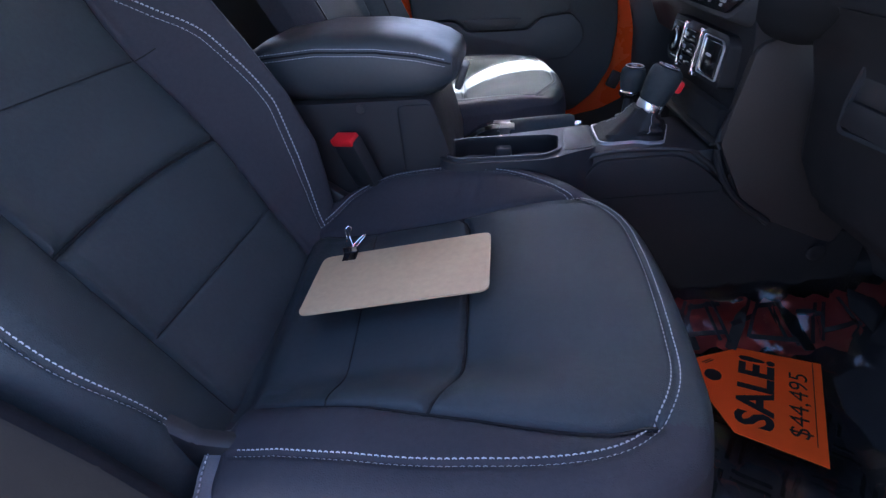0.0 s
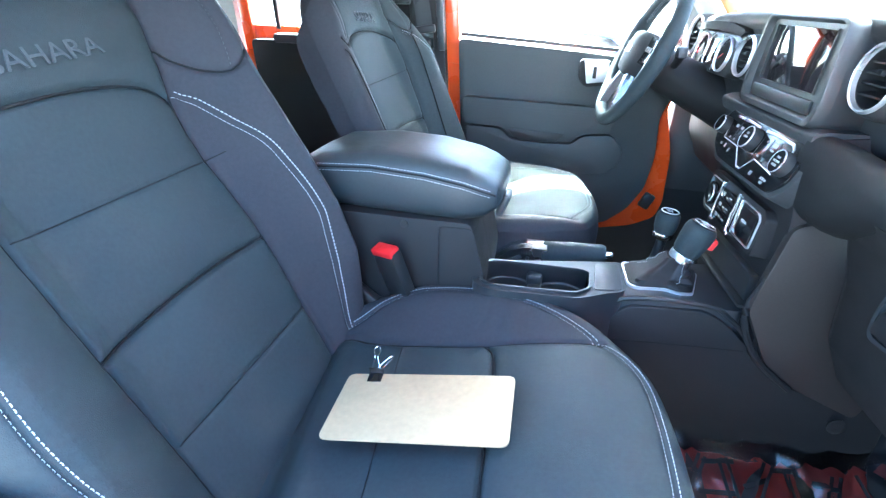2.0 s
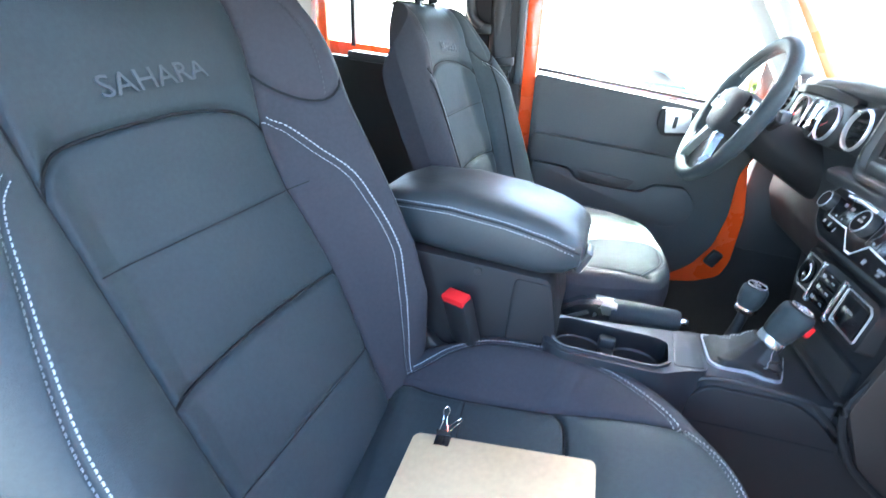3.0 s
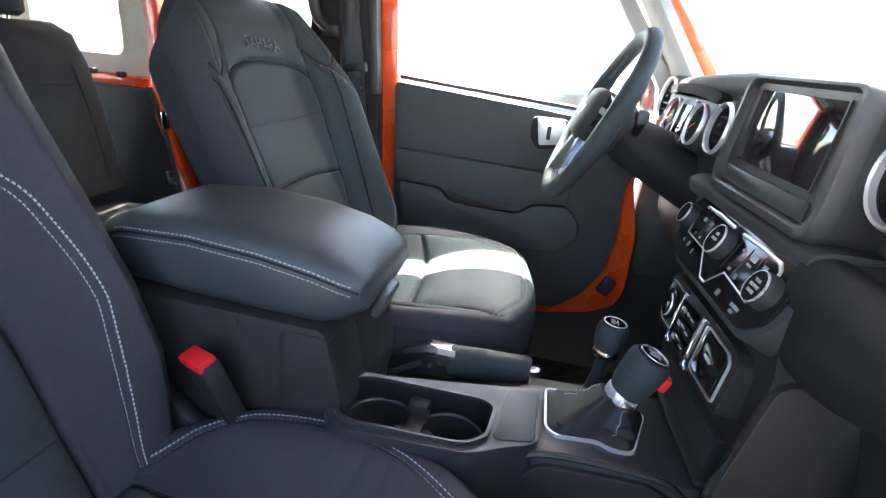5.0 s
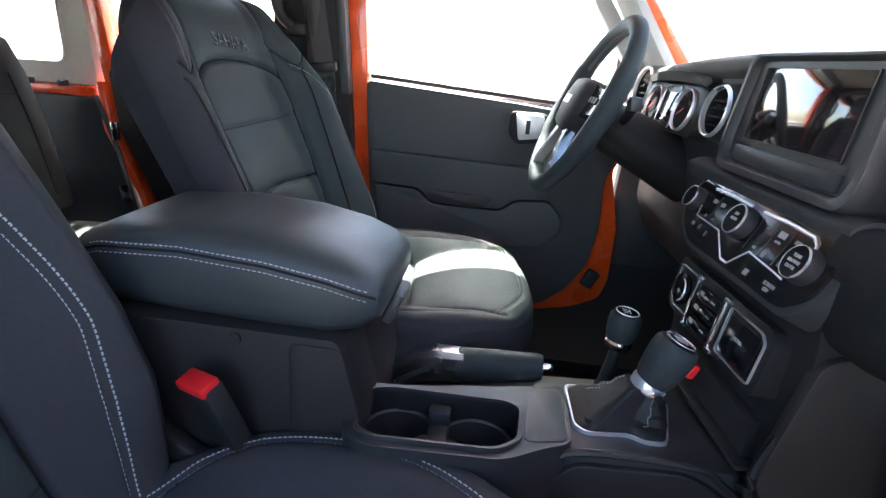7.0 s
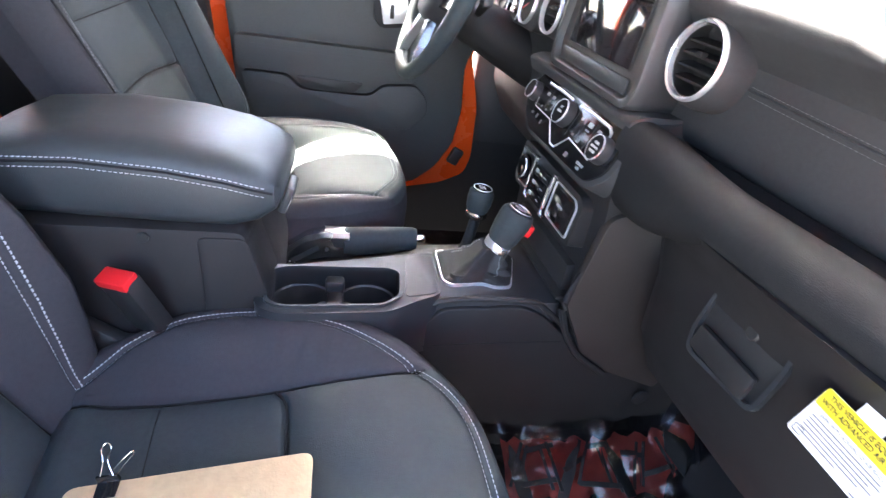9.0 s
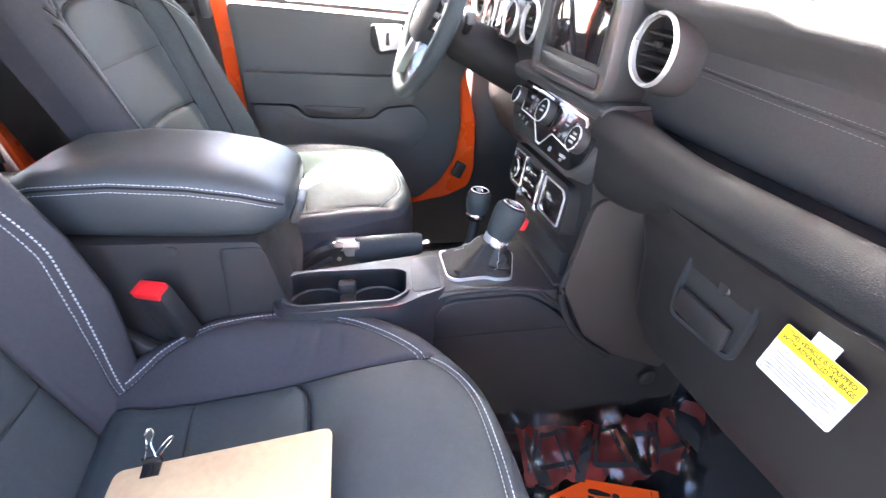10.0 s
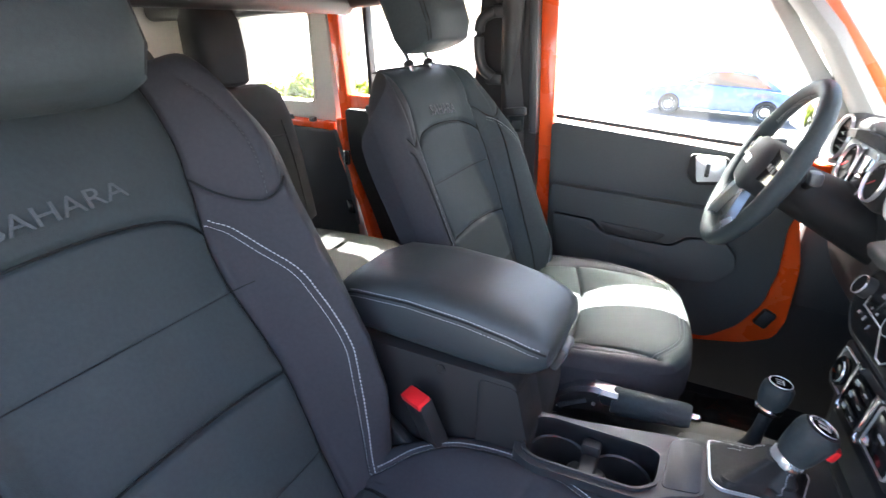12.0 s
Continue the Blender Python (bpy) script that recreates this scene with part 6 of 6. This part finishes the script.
# ---- footwell ----
mat = thing("floor_mat", "black ribbed rubber floor mat in the passenger footwell", "floor mat")
part("sheet", prism(rounded([(-0.02, -0.68), (0.36, -0.68), (0.47, -0.62), (0.47, -0.26), (0.40, -0.21), (-0.02, -0.21)], 0.03), "z", -0.006, 0.006, 0.003), RUBBER, mat)
for i in range(9):
    for j in range(8):
        x, y = 0.020 + 0.052 * i, -0.640 + 0.056 * j
        if x < 0.45:
            for k in (-1, 1):
                own = box((0.050, 0.007, 0.005), (0, 0.008 * k, 0), (0, 0, 0), 0.0015, 1)
                part("tread_bar", own, NEAR_BLACK, mat).data.transform(pose(x, y, 0.0085, 0, 0, 62 if (i + j) % 2 else -28))
dmat = thing("driver_floor_mat", "black rubber floor mat in the driver's footwell", "floor mat")
part("sheet", prism(rounded([(0.02, 0.24), (0.47, 0.24), (0.50, 0.64), (0.02, 0.66)], 0.03), "z", -0.006, 0.006, 0.003), RUBBER, dmat)


def film(name, label, x0, x1, y0, y1, z, height, seed, mat_=FILM):
    """A crumpled clear sheet."""
    nx, ny = 46, 40
    th = thing(name, label, "plastic film")
    verts = []
    for i in range(nx):
        for j in range(ny):
            x, y = x0 + (x1 - x0) * i / (nx - 1), y0 + (y1 - y0) * j / (ny - 1)
            n1 = noise.noise(Vector((x * 9, y * 9, seed)))
            n2 = 1 - abs(noise.noise(Vector((x * 17 + 3, y * 11, seed + 5)))) * 2
            n3 = noise.noise(Vector((x * 40, y * 40, seed + 9)))
            flat_ = 1 - 0.86 * float(ease(np.array(0.30 - math.hypot((x - 0.30) / 0.85, y + 0.42)), 0.08, 0.16)) if y0 < 0 else 1.0
            verts.append((x + 0.01 * n3, y + 0.01 * n1, z(x, y) + flat_ * height * (0.5 * n1 + 0.5 + 0.6 * max(n2, 0) ** 3) + 0.007 * n3 * flat_))
    part("sheet", mesh_of("sheet", verts, grid_faces(nx, ny), mat_, angle=40), None, th)
    return th


def lie(x, y):
    """The height of what lies on the footwell's floor, which rises to the tunnel and to the toe board."""
    return 0.018 + 0.36 * max(0, y + 0.33) + 0.28 * max(0, x - 0.40)


paper = thing("paper_floor_cover", "red printed paper cover with black marks on the footwell carpet", "floor cover")
sheet = []
for i in range(40):
    for j in range(12):
        x, y = 0.17 + 0.38 * i / 39, -0.280 + 0.100 * j / 11
        y += 0.030 * noise.noise(Vector((i * 0.33, 3, 1))) * (1 - j / 11) + 0.016 * noise.noise(Vector((i * 0.5, 9, 4))) * (j / 11)
        sheet.append((x, y, lie(x, y) + 0.005 + 0.014 * noise.noise(Vector((x * 16, y * 12, 2)))))
part("sheet", mesh_of("sheet", sheet, grid_faces(40, 12), PRINT_RED), None, paper)
r2 = random.Random(12)
for k in range(7):
    for n, off in enumerate((-0.007, 0.007)):
        x, y = 0.200 + 0.056 * k + off, -0.226 + r2.uniform(-0.010, 0.010)
        own = box((0.006, 0.075 + r2.uniform(-0.02, 0.02), 0.002), (0, 0, 0), (0, 0, 0), 0.0005, 1)
        part("printed_mark", own, INK, paper).data.transform(pose(x, y, lie(x, y) + 0.014, 20, -16 if x > 0.4 else 0, 10 if k % 2 else -24))
for k, (x, y, w, turn) in enumerate(((0.235, -0.255, 0.07, 8), (0.240, -0.20, 0.06, 12), (0.345, -0.262, 0.08, -6), (0.352, -0.196, 0.05, 10), (0.455, -0.25, 0.06, 4), (0.30, -0.228, 0.05, 30), (0.41, -0.215, 0.05, -20))):
    own = box((w, 0.009, 0.002), (0, 0, 0), (0, 0, 0), 0.0005, 1)
    part("printed_mark", own, INK, paper).data.transform(pose(x, y, lie(x, y) + 0.014, 20, -16 if x > 0.4 else 0, turn))
for x, y, w, h, turn in ((0.195, -0.238, 0.030, 0.10, 15), (0.290, -0.240, 0.022, 0.10, -25), (0.385, -0.235, 0.026, 0.10, 20), (0.50, -0.23, 0.050, 0.10, 25)):
    part("dark_print", prism(rounded([(-w / 2, -h / 2), (w * 0.3, -h * 0.55), (w / 2, h * 0.1), (w * 0.1, h / 2), (-w * 0.4, h * 0.2)], 0.004), "z", -0.001, 0.001), PLASTIC_DARK, paper).data.transform(pose(x, y, lie(x, y) + 0.013, 20, -16 if x > 0.4 else 0, turn))
film("plastic_cover", "crumpled clear plastic film over the floor mat", 0.10, 0.60, -0.67, -0.158, lie, 0.026, 3)
film("driver_plastic_cover", "crumpled clear plastic film over the driver's mat", 0.05, 0.48, 0.24, 0.62, lambda x, y: 0.016, 0.02, 8)

tag = thing("price_tag", "orange card price tag with black sale lettering lying on the mat", "price tag")
tg = pose(0.366, -0.412, 0.046, 0, 0, 70) @ Matrix.Scale(0.92, 4)
ob = part("card", prism([(0.112, 0.0), (0.104, 0.135), (0.048, 0.203), (-0.010, 0.203), (-0.110, 0.130), (-0.1265, 0.0)], "z", 0, 0.0012), PAPER_ORANGE, tag)
ob.data.transform(tg)
part("hole", lathe([(0, 0.0016), (0.0145, 0.0016), (0.0145, 0.0013)], tg @ pose(0.012, 0.172, 0), 24), INK, tag)
text("sale_lettering", "SALE!", 0.078, tg @ pose(0.0, 0.100, 0.0020), INK, tag, "", 0.0024, 0.95, 0.0002)
text("price_lettering", "$44,495", 0.042, tg @ pose(-0.006, 0.036, 0.0020), INK, tag, "handwritten price in black ink", -0.0002, 1.15, 0.0002)
ob = part("rule", box((0.20, 0.0012, 0.0004), (0.008, 0.014, 0.002)), INK, tag)
ob.data.transform(tg)
for k in range(2):
    ob = part("text_bar", box((0.020, 0.0018, 0.0004), (0.045, 0.186 - 0.005 * k, 0.002), (0, 0, -40)), INK, tag)
    ob.data.transform(tg)

# ---- outside ----
structure("ground", prism([(-300, -300), (300, -300), (300, 300), (-300, 300)], "z", -0.70, -0.66), ASPHALT, "sunlit grey asphalt car park", "ground")


def parked_car(name, label, at, turn, paint, scale=1.0):
    car = thing(name, label, "car", "parked cars")
    m = pose(*at, 0, 0, turn) @ Matrix.Scale(scale, 4)
    body = [(-2.15, 0.35), (-2.2, 0.62), (-2.05, 0.86), (-1.15, 0.96), (0.95, 0.98), (1.95, 0.82), (2.2, 0.62), (2.2, 0.32), (1.8, 0.25), (-1.8, 0.25)]
    cabin = [(-1.7, 0.93), (-1.0, 1.38), (-0.2, 1.46), (0.35, 1.42), (1.15, 0.95)]
    for nm, pts, w, mt in (("body", body, 0.86, paint), ("cabin", cabin, 0.72, paint)):
        ob = part(nm, prism(rounded(pts, 0.12), "y", -w, w, 0.07, 3), mt, car)
        ob.data.transform(m)
    for k in (-1, 1):
        ob = part("side_window", prism(rounded([(-1.40, 0.98), (-0.88, 1.33), (-0.2, 1.39), (0.28, 1.36), (0.88, 0.99)], 0.05), "y", k * 0.722 - 0.004, k * 0.722 + 0.004), SCREEN, car)
        ob.data.transform(m)
        for x in (-1.35, 1.38):
            w = part("wheel", lathe([(0, 0.10), (0.19, 0.10), (0.21, 0.08), (0.31, 0.10), (0.33, 0.06), (0.33, -0.1), (0, -0.1)], m @ pose(x, k * 0.80, 0.33, 90 * -k, 0, 0), 28), RUBBER, car)
            part("rim", lathe([(0, 0.115), (0.05, 0.115), (0.18, 0.09), (0.205, 0.105)], m @ pose(x, k * 0.80, 0.33, 90 * -k, 0, 0), 20), SATIN, w)
    return car


parked_car("parked_blue_car", "blue hatchback parked across the car park", (0.15, 11.3, -0.66), 172, CAR_BLUE, 0.62)


def leafy(name, label, at, tall, wide, seed, trunk=True):
    tree = thing(name, label, "tree" if trunk else "bush", "trees" if trunk else "bushes")
    r = random.Random(seed)
    x, y, z = at
    if trunk:
        part("trunk", tube([(x, y, z), (x + 0.1, y, z + tall * 0.35), (x, y + 0.1, z + tall * 0.7)], [0.16, 0.11, 0.05], 8), BARK, tree)
        for k in range(5):
            q = r.uniform(0, 6.28)
            part("limb", tube([(x, y, z + tall * 0.35), (x + math.cos(q) * wide * 0.4, y + math.sin(q) * wide * 0.4, z + tall * 0.65)], [0.06, 0.02], 6), BARK, tree)
    clumps = [(r.gauss(0, 0.42) * wide, r.gauss(0, 0.42) * wide, (r.uniform(0.35, 1.0) if trunk else r.uniform(0.1, 1.0)) * tall) for _ in range(70)]
    verts, faces = [], []
    for cx, cy, cz in clumps:
        for _ in range(55):
            p = Vector((x + cx + r.gauss(0, 0.16) * wide * 0.6, y + cy + r.gauss(0, 0.16) * wide * 0.6, max(z + 0.02, z + cz + r.gauss(0, 0.07) * tall)))
            a, b = Vector((r.uniform(-1, 1), r.uniform(-1, 1), r.uniform(-1, 1))).normalized() * 0.11, Vector((r.uniform(-1, 1), r.uniform(-1, 1), r.uniform(-1, 1))).normalized() * 0.06
            k = len(verts)
            verts += [p - a, p + b, p + a, p - b]
            faces.append((k, k + 1, k + 2, k + 3))
    part("crown" if trunk else "foliage", mesh_of("foliage", verts, faces, LEAF, False), None, tree)["kind"] = "stuff"
    return tree


for k, (x, y, h) in enumerate(((-6.2, 3.4, 0.95), (-5.4, 4.6, 1.05), (-4.4, 5.4, 0.95), (-3.5, 6.2, 1.05), (-7.0, 2.0, 1.0), (-7.4, 0.4, 0.95), (-7.3, -1.2, 1.0))):
    leafy("bush", "bright green sunlit bush at the edge of the car park", (x, y, -0.66), h - 0.2, 0.75, 40 + k, False)

# lap belt of the passenger seat, lying over the cushion's outer side
lap = thing("lap_belt", "grey seat belt strap with white stitched edges beside the cushion", "seat belt")
strap = [(-0.410, -0.692, 0.282), (-0.394, -0.720, 0.299), (-0.380, -0.765, 0.302), (-0.374, -0.803, 0.270), (-0.372, -0.818, 0.12)]
part("webbing", loft([[(x - 0.022, y - 0.010, z), (x + 0.022, y + 0.010, z), (x + 0.022, y + 0.010, z + 0.002), (x - 0.022, y - 0.010, z + 0.002)] for x, y, z in smooth_line(strap, 5)]), WEBBING_GREY, lap, smooth=False)
for k in (-1, 1):
    edge = smooth_line([(x + k * 0.018, y + k * 0.0083, z + 0.0032) for x, y, z in strap], 16)
    rows = None
    for a, b in zip(edge[::2], edge[1::2]):
        rows = tube([a, b], 0.0009, 5, bm=rows)
    part("edge_stitching", rows, STITCH, lap)["kind"] = "stuff"

# clipboard lying on the passenger cushion
KRAFT = material("brown_hardboard", (0.46, 0.33, 0.19), 0.6, grain=0.15, size=300, spots=0.10)
board = thing("clipboard", "plain brown hardboard clipboard lying on the passenger seat cushion", "clipboard")
bm_ = pose(-0.252, -0.575, 0.352, 1.5, -8.0, 2.0)
part("board", prism(rounded([(-0.122, 0.145), (0.122, 0.150), (0.122, 0.022), (-0.122, 0.018)], 0.012), "z", 0.0, 0.0032, 0.0008), KRAFT, board).data.transform(bm_)
clip_ = thing("binder_clip", "small black binder clip with bright wire handles on the clipboard", "binder clip")
cm_ = bm_ @ pose(-0.080, 0.136, 0.0032) @ Matrix.Scale(0.8, 4)
part("body", prism([(-0.010, 0.0), (0.012, 0.0), (0.016, 0.002), (0.014, 0.013), (0.011, 0.013), (0.010, 0.004), (-0.010, 0.001)], "x", -0.013, 0.013, 0.0006), GLOSS_BLACK, clip_).data.transform(cm_)
part("wire_handle", tube(smooth_line([(-0.008, 0.012, 0.012), (-0.003, 0.024, 0.028), (-0.006, 0.036, 0.036), (0.0, 0.041, 0.040), (0.006, 0.036, 0.036), (0.003, 0.024, 0.028), (0.008, 0.012, 0.012)], 6), 0.0010, 6), CHROME, clip_, "steel wire handle").data.transform(cm_)
part("wire_handle", tube(smooth_line([(0.000, 0.016, 0.008), (0.010, 0.030, 0.013), (0.022, 0.040, 0.018), (0.026, 0.037, 0.018), (0.016, 0.026, 0.012), (0.008, 0.014, 0.008)], 6), 0.0010, 6), CHROME, clip_, "steel wire handle").data.transform(cm_)

# wheels that carry the car
for x in (0.98, -1.50):
    for k in (-1, 1):
        wheel_ = thing("road_wheel", "black tyre on a dark alloy rim under the car", "wheel", "road wheels")
        at = facing((x, k * 0.70, -0.26), (0, k, 0))
        part("tyre", lathe([(0.22, -0.11), (0.36, -0.12), (0.398, -0.09), (0.40, 0.09), (0.36, 0.12), (0.22, 0.11)], at, 40), RUBBER, wheel_)
        part("rim", lathe([(0.0, 0.06), (0.06, 0.07), (0.20, 0.05), (0.225, 0.105), (0.225, -0.10), (0.0, -0.10)], at, 32), PLASTIC_GREY, wheel_)
structure("chassis", box((2.9, 0.9, 0.14), (-0.35, 0.0, -0.17), bevel=0.02), PLASTIC_DARK, "black chassis frame under the floor", "chassis")
